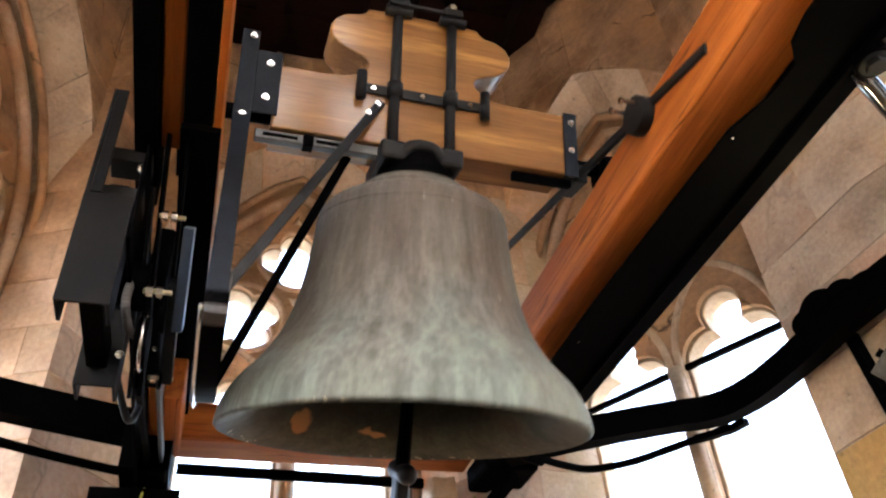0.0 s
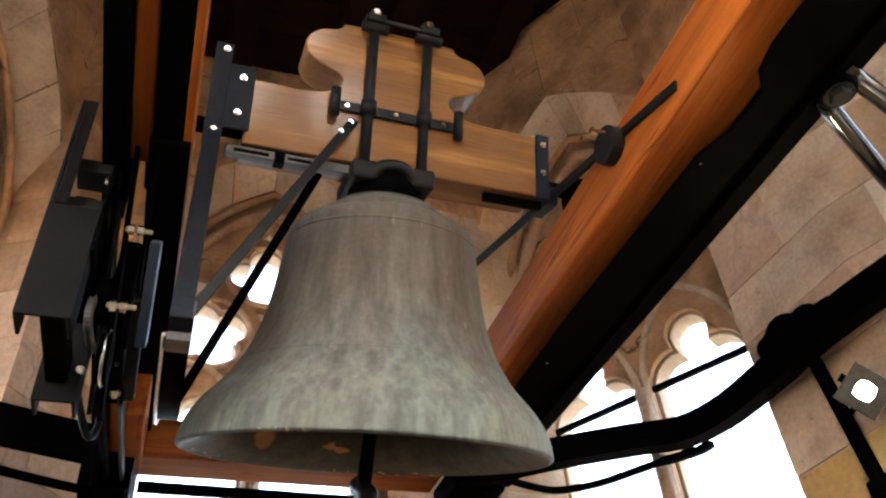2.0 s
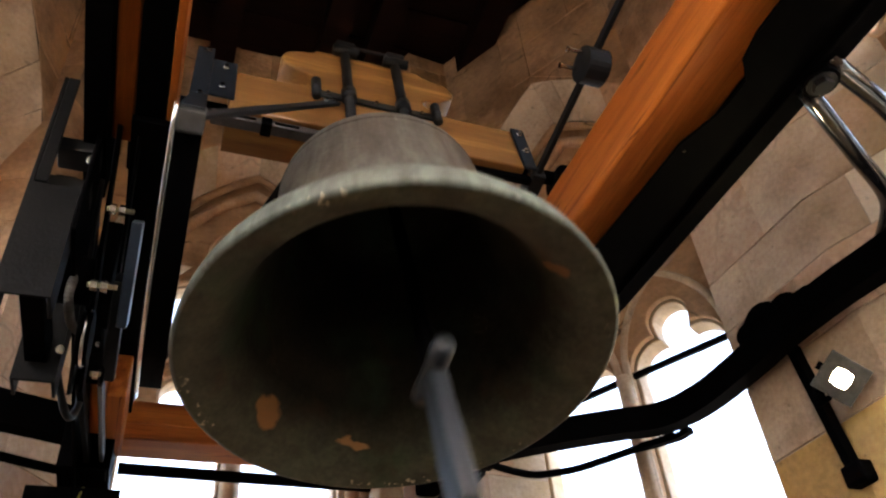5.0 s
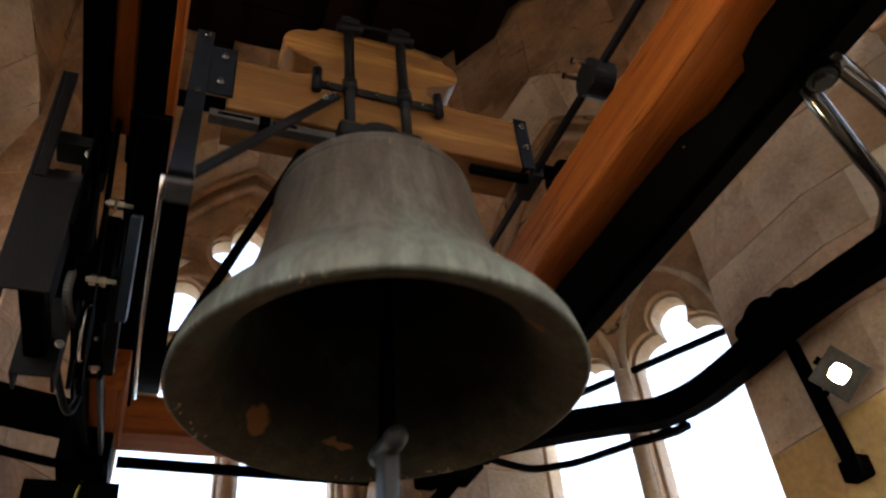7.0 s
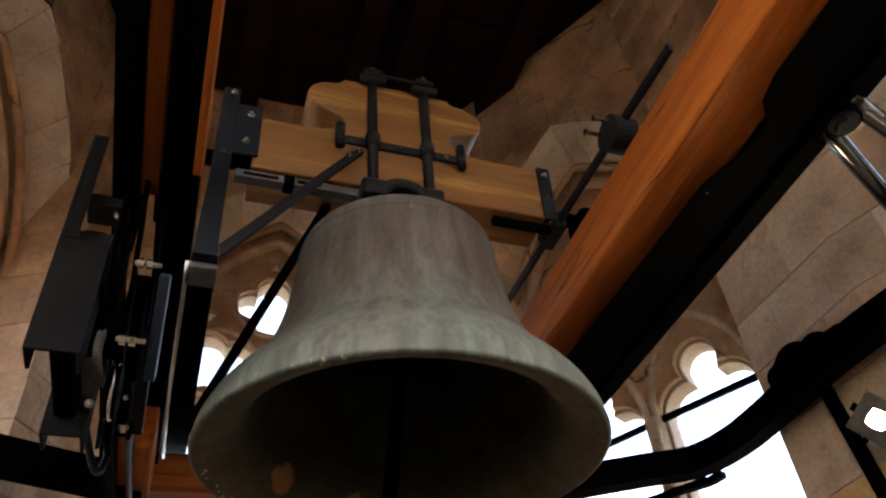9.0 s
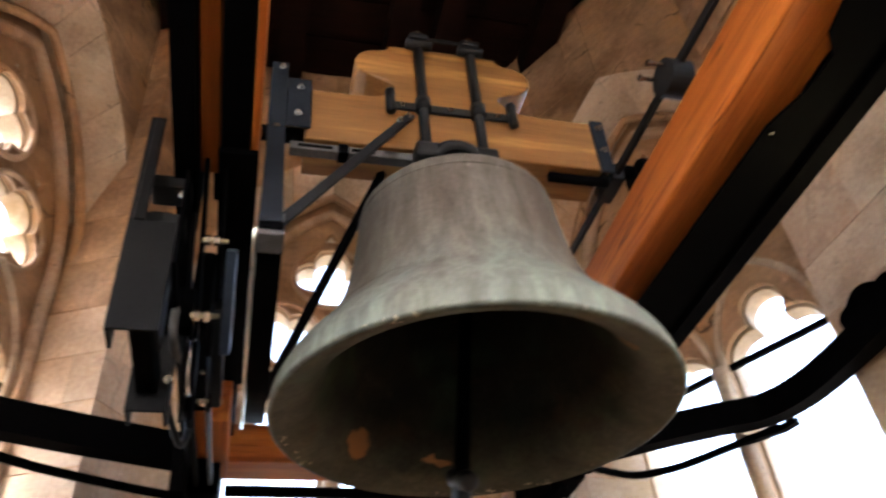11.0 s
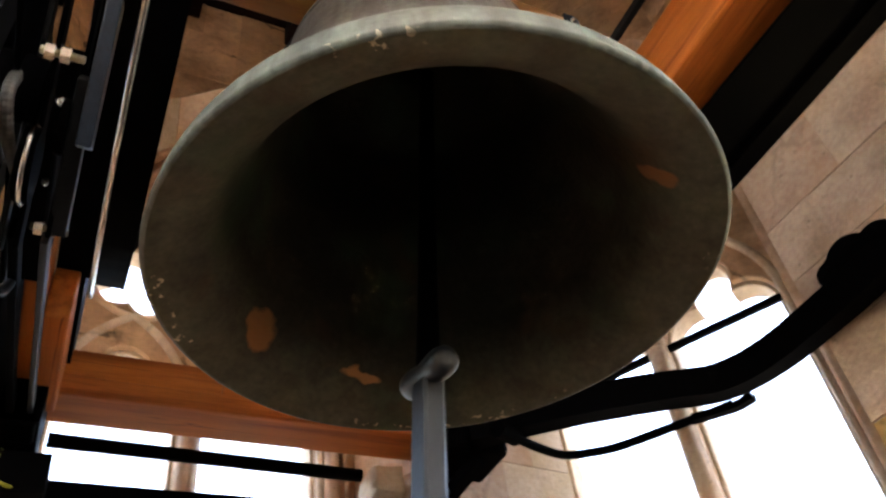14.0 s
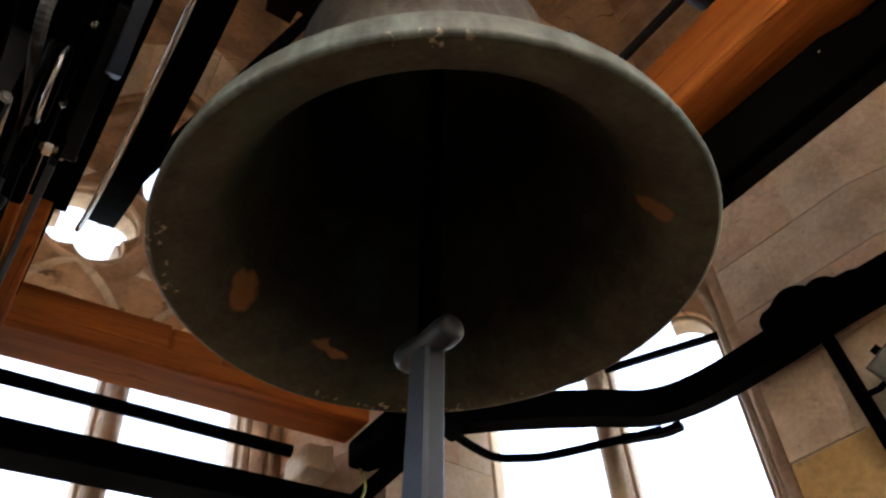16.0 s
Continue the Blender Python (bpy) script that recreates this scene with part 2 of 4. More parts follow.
def bolt(name, place, axis, parent, r=0.014, length=0.012, material=None):
    """A hexagonal bolt head on a washer."""
    a = Vector(place)
    d = Vector(axis).normalized()
    bm = tube([a, a + d * 0.004], r * 1.45, 14)
    tube([a + d * 0.003, a + d * (0.004 + length)], r, 6, bm)
    return part(name, bm, material or STEEL, parent)


def empty(name, m, label, category, group="", kind=""):
    ob = new(name)
    ob.empty_display_size = 0.1
    ob.matrix_basis = m
    return tagged(ob, label, category, group, kind)


# ---- the tower: six walls with traceried windows ----
SIZE = 0.893
CENTRE = Vector((-0.19, -0.01, 0.167))
APOTHEM = 2.66
FLOOR, CEILING = -0.19, 7.55
HALF_W, SPRING, SPLAY_W, SPLAY_D = 0.76, 4.72, 0.30, 0.32
# compass of the six walls: name, bearing of the outward normal, shift along the wall, shift outwards
FACES = [("wall_north", 90, 0.03, -0.03), ("wall_northeast", 30, -0.085, 0.0), ("wall_northwest", 159, 0.43, -0.28),
         ("wall_south", 270, 0.0, 0.0), ("wall_southeast", 330, 0.0, 0.0), ("wall_southwest", 210, 0.0, 0.0)]


def face_pose(bearing, ds=0.0, dc=0.0):
    """x along the wall, y up, z into the room; the origin lies below the window's middle, in the tracery's inner plane."""
    n = Vector((math.cos(radians(bearing)), math.sin(radians(bearing)), 0))
    t = Vector((-n.y, n.x, 0)) * -1
    o = CENTRE + (n * (APOTHEM + dc) + t * ds) * SIZE
    return Matrix.Translation(o) @ Matrix((t, Vector((0, 0, 1)), -n)).transposed().to_4x4() @ Matrix.Scale(SIZE, 4)


def arch_line(w, base, spring, n=14, rise=1.0):
    """A pointed arch standing on two straight jambs, from its right foot to its left foot."""
    r = 2 * w * rise
    top = math.acos((r - w) / r)
    pts = [(w, base), (w, (base + spring) / 2)]
    pts += [(w - r + r * math.cos(top * i / n), spring + r * math.sin(top * i / n)) for i in range(n + 1)]
    left = [(-x, y) for x, y in pts[:-1]]
    return pts + left[::-1]


def union_line(c, circles, a0, a1, n):
    """The outline of overlapping circles as seen from c."""
    out = []
    for i in range(n + 1):
        a = a0 + (a1 - a0) * i / n
        d = (math.cos(a), math.sin(a))
        best = 0.02
        for x, y, r in circles:
            px, py = x - c[0], y - c[1]
            b = px * d[0] + py * d[1]
            q = b * b - px * px - py * py + r * r
            if q >= 0:
                best = max(best, b + math.sqrt(q))
        out.append((c[0] + d[0] * best, c[1] + d[1] * best))
    return out


def light_line(c, base, more=0.0):
    """One light of a window: straight sides and a trefoil head."""
    head = union_line((c, 3.96), [(c - 0.13, 3.96, 0.17 + more), (c + 0.13, 3.96, 0.17 + more), (c, 4.23, 0.12 + more), (c, 4.06, 0.12)], 0, math.pi, 48)
    return [(c + 0.30 + more, base)] + head + [(c - 0.30 - more, base)]


def quatrefoil(c, turn, r=0.125):
    lobes = [(c[0] + 0.15 * math.cos(radians(turn + 90 * k)), c[1] + 0.15 * math.sin(radians(turn + 90 * k)), r) for k in range(4)]
    return union_line(c, lobes + [(*c, 0.1)], 0, 2 * math.pi, 64)[:-1]


def tri_hole(c, r, turn):
    return [(c[0] + r * math.cos(radians(turn + 120 * k)), c[1] + r * math.sin(radians(turn + 120 * k))) for k in range(3)]


# the sill is out of view, set high to keep light off the undersides
SILL = 2.7


def tracery(name, m):
    """The stone window: pierced plate, mullion, roll mouldings."""
    thing = empty(name, m, "two-light Gothic window of weathered sandstone with trefoil heads and quatrefoils", "window", "tower windows", "structure")
    holes = [light_line(-0.375, SILL + 0.05), light_line(0.375, SILL + 0.05)]
    holes += [quatrefoil((-0.36, 4.86), 28), quatrefoil((0.36, 4.86), -28), quatrefoil((0, 5.43), 0)]
    holes += [tri_hole((0, 4.63), 0.08, 90), tri_hole((0, 5.06), 0.07, 270), tri_hole((0.47, 5.28), 0.085, 40), tri_hole((-0.47, 5.28), 0.085, 20), tri_hole((0, 5.83), 0.065, 90)]
    bm = prism(arch_line(HALF_W + 0.32, SILL, SPRING), 0.15, holes, 0.010)
    bmesh.ops.translate(bm, vec=(0, 0, -0.204), verts=bm.verts[:])
    # paler stone here paints the sky's light on the soffits
    part("plate", bm, STONE_PALE, thing)
    # the inner face, browner stone for its shade and dirt, cut back round each opening
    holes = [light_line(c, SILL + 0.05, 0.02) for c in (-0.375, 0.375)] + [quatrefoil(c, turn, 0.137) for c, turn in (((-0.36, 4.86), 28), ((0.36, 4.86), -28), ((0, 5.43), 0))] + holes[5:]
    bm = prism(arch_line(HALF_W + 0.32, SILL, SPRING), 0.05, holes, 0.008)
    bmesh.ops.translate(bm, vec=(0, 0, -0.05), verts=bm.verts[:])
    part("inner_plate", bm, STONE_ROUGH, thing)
    for c, turn in (((-0.36, 4.86), 28), ((0.36, 4.86), -28), ((0, 5.43), 0)):
        lobes = [(c[0] + 0.15 * math.cos(radians(turn + 90 * k)), c[1] + 0.15 * math.sin(radians(turn + 90 * k)), 0.145) for k in range(4)]
        line = union_line(c, lobes, 0, 2 * math.pi, 64)
        part("cusp_moulding", tube([(x, y, -0.004) for x, y in line], 0.012, 6, closed=False), STONE, thing, smooth=True)
    for c, r in (((-0.36, 4.86), 0.29), ((0.36, 4.86), 0.29), ((0, 5.43), 0.29)):
        pts = [(c[0] + r * math.cos(a * math.pi / 16), c[1] + r * math.sin(a * math.pi / 16), 0.0) for a in range(33)]
        part("ring_moulding", tube(pts, 0.022, 8, closed=False), STONE, thing, smooth=True)
    for c in (-0.375, 0.375):
        pts = [(c + x, y, 0.0) for x, y in arch_line(0.345, SILL, 3.98, 8)]
        part("arch_moulding", tube(pts, 0.026, 8), STONE_PALE, thing, smooth=True)
    part("mullion_shaft", tube([(0, SILL, 0.01), (0, 3.95, 0.01)], 0.05, 12), STONE_PALE, thing, smooth=True)
    for k, (r, z) in enumerate(((0.045, 0.03), (0.032, 0.11))):
        pts = [(x, y, z) for x, y in arch_line(HALF_W + 0.02 + 0.07 * k, SILL, SPRING, 16)]
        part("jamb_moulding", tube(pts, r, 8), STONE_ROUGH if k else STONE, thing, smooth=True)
    # iron tie bar across the lights
    part("tie_bar", bar((-0.8, 3.95, -0.03), (0.8, 3.95, -0.03), 0.035, 0.035, (0, 0, 1)), IRON, thing, "thin black iron tie bar")
    return thing


def wall_stones(wall, half, rng, g):
    """Coursed ashlar on the wall's inner side, round the window."""
    y = FLOOR
    inner = HALF_W + SPLAY_W + 0.012
    top = SPRING + math.sqrt(3) * inner
    while y < CEILING - 0.05:
        h = rng.uniform(0.20, 0.40) * (1.5 if y > 5.2 else 1.0)
        y1 = min(y + h, CEILING)
        low, high = [0.0 if y1 < SILL - 0.4 else inner if v <= SPRING else max(0.0, math.sqrt(max(0, 4 * inner * inner - (v - SPRING) ** 2)) - inner) for v in (y, y1)]
        for a, b in ((-half, -low), (low, half)):
            x = a
            while x < b - 0.02:
                w = rng.uniform(0.22, 0.62) * (1.7 if y > 5.2 else 1.0)
                x1 = b if b - x - w < 0.16 else x + w
                d = rng.uniform(0.004, 0.013)
                # the ends that meet the arch follow its curve
                u0 = high if a > -half and x == a else x
                u1 = -high if a == -half and x1 == b else x1
                bm = prism([(x + g, y + g), (x1 - g, y + g), (u1 - g, y1 - g), (u0 + g, y1 - g)], d + 0.03, bevel=0.003)
                bmesh.ops.translate(bm, vec=(0, 0, SPLAY_D - 0.03), verts=bm.verts[:])
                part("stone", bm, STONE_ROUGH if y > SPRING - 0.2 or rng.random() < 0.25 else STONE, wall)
                x = x1
        y = y1


def splay_stones(wall, rng):
    """Voussoirs and jamb stones of the splayed window surround."""
    a = arch_line(HALF_W + 0.13, SILL, SPRING, 20)
    b = arch_line(HALF_W + SPLAY_W, SILL - 0.0, SPRING, 20)

    def cut(line):
        ls = [0]
        for p, q in zip(line, line[1:]):
            ls.append(ls[-1] + math.dist(p, q))
        return lambda f: tuple(np.interp(f * ls[-1], ls, [p[k] for p in line]) for k in (0, 1))
    fa, fb = cut(a), cut(b)
    f, total = 0.0, 9.2
    while f < 1 - 1e-6:
        f1 = f + rng.uniform(0.35, 0.62) / total
        f1 = 1.0 if 1 - f1 < 0.03 else f1
        if f < 0.5 < f1:
            f1 = 0.5
        e = 0.00035
        bm = bmesh.new()
        n = 4
        rows = []
        lift = rng.uniform(0, 0.006)
        for i in range(n + 1):
            g = f + e + (f1 - f - 2 * e) * i / n
            (ax, ay), (bx, by) = fa(g), fb(g)
            rows.append([bm.verts.new(v) for v in ((ax, ay, 0.10 + lift), (bx, by, SPLAY_D + lift), (bx * 1.04, by, SPLAY_D - 0.1), (ax, ay, -0.1))])
        for p, q in zip(rows, rows[1:]):
            for i in range(4):
                bm.faces.new((p[i], p[(i + 1) % 4], q[(i + 1) % 4], q[i]))
        bm.faces.new(rows[0]), bm.faces.new(rows[-1])
        part("voussoir", bm, STONE_PALE if rng.random() < 0.75 else STONE, wall)
        f = f1


def pier(bearing, tip, left, right, rng):
    """A wedge-shaped pier of coursed blocks in a corner of the tower; left and right are its back corners, out along the bearing and aside."""
    thing = empty("pier", Matrix.Translation(CENTRE) @ Matrix.Rotation(radians(bearing), 4, "Z") @ Matrix.Scale(SIZE, 4), "wedge-shaped sandstone pier of large coursed blocks", "pier", "tower piers", "structure")
    p, a, b = Vector((tip, 0, 0)), Vector((*left, 0)), Vector((right[0], -right[1], 0))
    back = Vector((max(left[0], right[0]) + 0.3, 0, 0))
    z, turn = FLOOR, False
    while z < CEILING - 0.03:
        h = min(rng.uniform(0.30, 0.46), CEILING - z)
        g, turn = 0.003, not turn
        fa, fb = (0.62, 0.36) if turn else (0.34, 0.66)
        fa, fb = fa + rng.uniform(-0.08, 0.08), fb + rng.uniform(-0.08, 0.08)
        m1, m2 = p.lerp(a, fa), p.lerp(b, fb)
        q = p.lerp(back, 0.3)
        for side, corners in enumerate(([p, m1, q, m2], [m1.lerp(a, 0.012), a, a.lerp(back, 0.4), q], [m2.lerp(b, 0.012), q, b.lerp(back, 0.4), b])):
            k = rng.uniform(-0.005, 0.005)
            area = sum(u.x * v.y - v.x * u.y for u, v in zip(corners, corners[1:] + corners[:1]))
            pts = corners if area > 0 else corners[::-1]
            bm = prism([(v.x + k, v.y) for v in pts], h - 2 * g, bevel=0.003)
            # right sides of the piers are paler, the east one whitened for window light
            tone = rng.random()
            # lower blocks of the east pier carry the lamp's yellow glow as colour
            ob = part("block", bm, STONE_ROUGH if z > (4.3 if bearing == 126 else 5.6) else STONE_WHITE if bearing == -4.85 and side == 2 else STONE_LAMPLIT if bearing == -4.85 and 2.2 < z < 3.0 and side < 2 else STONE_PALE if tone < (0.95 if side == 2 else 0.6 if bearing == -4.85 else 0.2) else STONE, thing)
            ob.location.z = z + g
        z += h
    core = prism([(tip + 0.009, 0), (a.x + 0.008, a.y - 0.004), (back.x, 0), (b.x + 0.008, b.y + 0.004)], CEILING - FLOOR)
    bmesh.ops.translate(core, vec=(0, 0, FLOOR), verts=core.verts[:])
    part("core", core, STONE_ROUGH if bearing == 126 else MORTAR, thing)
    return thing


PIERS = [(-4.85, 2.382, (2.286, 0.733), (2.7, 0.7)), (58, 2.27, (2.68, 0.68), (2.72, 0.58)), (126, 2.26, (2.67, 0.25), (2.59, 0.90)),
         (184, 2.26, (2.6, 0.8), (2.6, 0.8)), (240, 2.3, (2.65, 0.75), (2.65, 0.75)), (300, 2.3, (2.65, 0.75), (2.65, 0.75))]
rng = random.Random(4)
for k, (name, bearing, ds, dc) in enumerate(FACES):
    m = face_pose(bearing, ds, dc)
    half = (APOTHEM - SPLAY_D) * math.tan(radians(30)) + 0.06
    wall = empty(name, m, "hexagonal tower wall of warm weathered sandstone blocks", "wall", kind="structure")
    outline = [(half + 0.3, FLOOR), (half + 0.3, CEILING), (-half - 0.3, CEILING), (-half - 0.3, FLOOR)]
    bm = prism(outline, 0.7, [arch_line(HALF_W + SPLAY_W, SILL, SPRING, 20)])
    bmesh.ops.translate(bm, vec=(0, 0, SPLAY_D - 0.7), verts=bm.verts[:])
    part("core", bm, DARK_MORTAR if k == 2 else STONE_ROUGH if k < 3 else MORTAR, wall)
    splay_stones(wall, rng)
    if k < 3:
        wall_stones(wall, half + 0.1, rng, 0.007 if k == 2 else 0.0025)
    tracery("window_%d" % (k + 1), m)

for spec in PIERS:
    pier(*spec, rng)

hexagon = [(-0.14 + 3.6 * math.cos(radians(60 * k)), 0.23 + 3.6 * math.sin(radians(60 * k))) for k in range(6)]
bm = prism(hexagon, 0.2)
bmesh.ops.translate(bm, vec=(0, 0, -0.2), verts=bm.verts[:])
tagged(part("floor", bm, FLOOR_DARK), "unseen dark floor of the bell chamber", "floor", kind="structure")
bm = prism(hexagon, 0.12)
bmesh.ops.translate(bm, vec=(0, 0, CEILING + 0.03), verts=bm.verts[:])
for i in range(-6, 7):
    box(bm, -3.2, 3.2, 0.23 + i * 0.42 - 0.19, 0.23 + i * 0.42 + 0.19, CEILING + 0.0, CEILING + 0.04)
for x in (-1.5, -0.55, 0.35, 0.75, 1.6):
    box(bm, x - 0.11, x + 0.11, -3, 3, CEILING - 0.24, CEILING + 0.01)
bmesh.ops.transform(bm, matrix=Matrix.Translation((-0.064, -0.216, 0.167)) @ Matrix.Scale(SIZE, 4), verts=bm.verts[:])
tagged(part("ceiling", bm, WOOD_DARK), "near-black timber ceiling with heavy joists", "ceiling", kind="structure")
bm = bmesh.new()
bmesh.ops.create_grid(bm, x_segments=8, y_segments=8, size=3000)
bmesh.ops.translate(bm, vec=(0, 0, -30), verts=bm.verts[:])
tagged(part("ground", bm, GROUND), "dull ground far below the tower", "ground", kind="structure")

# ---- the bell frame ----
frame_thing = empty("bell_frame", pose(0, 0, 0), "bell frame of varnished orange timber beams clad in black steel channels", "bell frame")


def channel(parent, x0, x1, y0, y1, z0, z1, t, open_side, material=None):
    """A steel channel along y in one mesh; its open side faces +x or -x."""
    a, b = (x0, x1) if open_side > 0 else (x1, x0)
    s = 1 if open_side > 0 else -1
    line = [(a, z0), (b, z0), (b, z0 + t), (a + s * t, z0 + t), (a + s * t, z1 - t), (b, z1 - t), (b, z1), (a, z1)]
    bm = prism(line if open_side > 0 else line[::-1], y1 - y0, bevel=0.002)
    bmesh.ops.transform(bm, matrix=Matrix.Translation((0, y1, 0)) @ Matrix.Rotation(radians(90), 4, "X"), verts=bm.verts[:])
    return part("steel_channel", bm, material or IRON, parent)


def post_channel(parent, x0, x1, y0, y1, z0, z1, t, material):
    """An upright channel whose web faces -y."""
    line = [(x0, y0), (x1, y0), (x1, y1), (x1 - t, y1), (x1 - t, y0 + t), (x0 + t, y0 + t), (x0 + t, y1), (x0, y1)]
    bm = prism(line, z1 - z0, bevel=0.002)
    bmesh.ops.translate(bm, vec=(0, 0, z0), verts=bm.verts[:])
    return part("hanging_channel", bm, material, parent)


# side beams: timber with steel channels at the outer side
part("timber_beam", boxed(0.75, 0.972, -2.6, 1.60, 3.45, 3.70, bevel=0.012), WOOD_ORANGE, frame_thing)
channel(frame_thing, 0.978, 1.17, -2.6, 1.72, 3.40, 3.66, 0.014, -1)
# flange plate under the beam, with a scalloped cut where the brace is pinned
edge = [(0.85, 1.68), (0.85, 0.3), (0.867, -0.24), (0.879, -0.64), (0.92, -0.77), (0.931, -0.84), (0.929, -0.925), (0.90, -0.96), (0.874, -0.986), (0.853, -1.08), (0.853, -2.6)]
bm = prism([(1.165, -2.6), (1.165, 1.68)] + edge, 0.012, bevel=0.002)
bmesh.ops.translate(bm, vec=(0, 0, 3.386), verts=bm.verts[:])
part("flange_plate", bm, IRON, frame_thing)
part("timber_beam", boxed(-0.862, -0.80, -2.6, -0.135, 3.44, 3.70, bevel=0.008), WOOD_ORANGE, frame_thing)
channel(frame_thing, -0.935, -0.868, -2.6, 0.10, 3.40, 3.66, 0.010, -1)
channel(frame_thing, -0.795, -0.712, -2.6, 1.70, 3.40, 3.66, 0.012, -1)
# black sheet added under the timber to stand in for its shade
part("shade_plate", boxed(-0.80, -0.682, -0.3, 1.05, 3.372, 3.396), IRON, frame_thing)
part("edge_board", boxed(-0.708, -0.684, -2.6, 1.02, 3.40, 3.58, bevel=0.004), WOOD_ORANGE, frame_thing)
part("inner_post", boxed(-0.80, -0.725, 1.02, 1.56, 3.18, 3.395, bevel=0.008), WOOD_ORANGE, frame_thing)
part("timber_strip", boxed(-0.862, -0.805, 0.74, 1.50, 3.20, 3.395, bevel=0.008), WOOD_ORANGE, frame_thing)
part("cross_beam", boxed(-0.789, 0.723, 1.562, 1.779, 3.268, 3.348, bevel=0.012), WOOD_ORANGE_X, frame_thing)
for x0, x1, y in ((-0.789, -0.157, 1.576), (-0.152, 0.062, 1.59), (0.067, 0.723, 1.578)):
    part("upper_beam", boxed(x0, x1, y, 1.78, 3.351, 3.469, bevel=0.01), WOOD_ORANGE_X, frame_thing)
part("lower_cross_beam", boxed(-0.786, 0.842, 1.738, 1.905, 2.915, 3.025), IRON, frame_thing)
part("base_plate", boxed(0.622, 0.848, 1.712, 1.966, 2.904, 2.998, bevel=0.02), IRON, frame_thing)
part("stay", bar((0.893, 1.496, 3.148), (0.742, 1.826, 2.978), 0.06, 0.05), IRON, frame_thing)
part("corner_bracket", boxed(0.742, 1.025, 1.458, 1.807, 3.167, 3.299, bevel=0.025), IRON, frame_thing)
part("corner_bracket", boxed(-0.959, -0.751, 1.401, 1.779, 3.044, 3.299), IRON, frame_thing)
part("foot_plate", boxed(-1.07, -0.694, 1.524, 1.9, 2.867, 3.008), IRON, frame_thing)
# rough stone that carries the north end of the frame
bm = boxed(0.55, 0.70, 1.80, 2.05, 3.13, 3.27, bevel=0.03)
bmesh.ops.subdivide_edges(bm, edges=bm.edges[:], cuts=2, use_grid_fill=True)
for v in bm.verts:
    v.co += noise.noise_vector(v.co * 14) * 0.014
tagged(part("corbel", bm, STONE_PALE, smooth=True), "rough broken sandstone corbel at the window", "corbel", kind="structure")
# small screws along the channel
for y in (-0.62, 0.62):
    bolt("screw", (0.905, y, 3.386), (0, 0, -1), frame_thing, 0.0035, 0.004)

# braces to the walls
brace = [(0.84, 1.43), (1.05, 1.25), (1.263, 1.102), (1.495, 0.962), (1.691, 0.85), (1.785, 0.64), (1.80, 0.30), (1.785, 0.04), (1.797, -0.218), (1.83, -0.434), (1.88, -0.75), (1.95, -1.2)]
east = empty("wall_brace", pose(0, 0, 0), "curved black steel brace clamped to the pale pier", "brace", "wall braces")
part("arm", sweep(smooth_line([(x, y, 3.235) for x, y in brace]), 0.09, 0.13), IRON, east)
part("brace_tube", tube(smooth_line([(1.13, -0.95, 3.40), (1.55, -0.74, 3.42), (1.85, -0.58, 3.42), (2.0, -0.38, 3.40)]), 0.032, 12), IRON_GLOSS, frame_thing, smooth=True)
part("brace_tube", tube(smooth_line([(1.13, -1.06, 3.40), (1.55, -0.92, 3.42), (1.95, -0.72, 3.42), (2.2, -0.4, 3.40)]), 0.032, 12), IRON_GLOSS, frame_thing, smooth=True)
boss = part("pivot_boss", tube([(1.135, -1.005, 3.35), (1.135, -1.005, 3.44)], 0.056, 24), IRON, frame_thing)
bolt("bolt", (1.135, -1.005, 3.35), (0, 0, -1), boss, 0.032, 0.02, IRON_GREY)
part("edge_rail", boxed(1.083, 1.098, -2.6, 1.6, 3.366, 3.3855, bevel=0.003), IRON, frame_thing)
part("edge_rail", boxed(1.175, 1.192, -2.6, 1.68, 3.40, 3.50, bevel=0.004), IRON, frame_thing)
brace = [(-0.784, 1.521), (-1.43, 1.281), (-1.937, 1.06), (-2.167, 0.903)]
west = empty("wall_brace", pose(0, 0, 0), "black steel brace running across the open window", "brace", "wall braces")
part("arm", sweep(smooth_line([(x, y, 3.257) for x, y in brace]), 0.093, 0.148), IRON, west)
rod = [(0.945, 1.297, 3.15), (1.097, 1.357, 3.15), (1.246, 1.389, 3.15), (1.36, 1.34, 3.15), (1.463, 1.256, 3.15), (1.621, 1.07, 3.16), (1.706, 0.988, 3.17), (1.79, 0.91, 3.185)]
part("tie_rod", tube(smooth_line(rod), 0.019, 10), IRON, east, smooth=True)
part("rod_foot", sweep(smooth_line([(1.66, 1.03, 3.165), (1.74, 0.96, 3.168), (1.80, 0.90, 3.172), (1.825, 0.83, 3.176)]), 0.045, 0.03), IRON, east)
part("rod_collar", tube([(0.86, 1.26, 3.15), (0.965, 1.305, 3.15)], 0.036, 12), IRON, east)
part("collar_arm", bar((0.90, 1.28, 3.15), (0.90, 1.42, 3.30), 0.05, 0.05), IRON, east)
rod = [(-0.826, 1.573, 3.117), (-0.962, 1.591, 3.108), (-1.505, 1.329, 3.117), (-1.867, 1.012, 3.117), (-2.048, 0.822, 3.117)]
part("tie_rod", tube(smooth_line(rod), 0.020, 10), IRON, west, smooth=True)
part("tie_rod", tube([(-0.738, 1.91, 3.272), (0.545, 1.955, 3.276)], 0.029, 10), IRON, frame_thing, smooth=True)
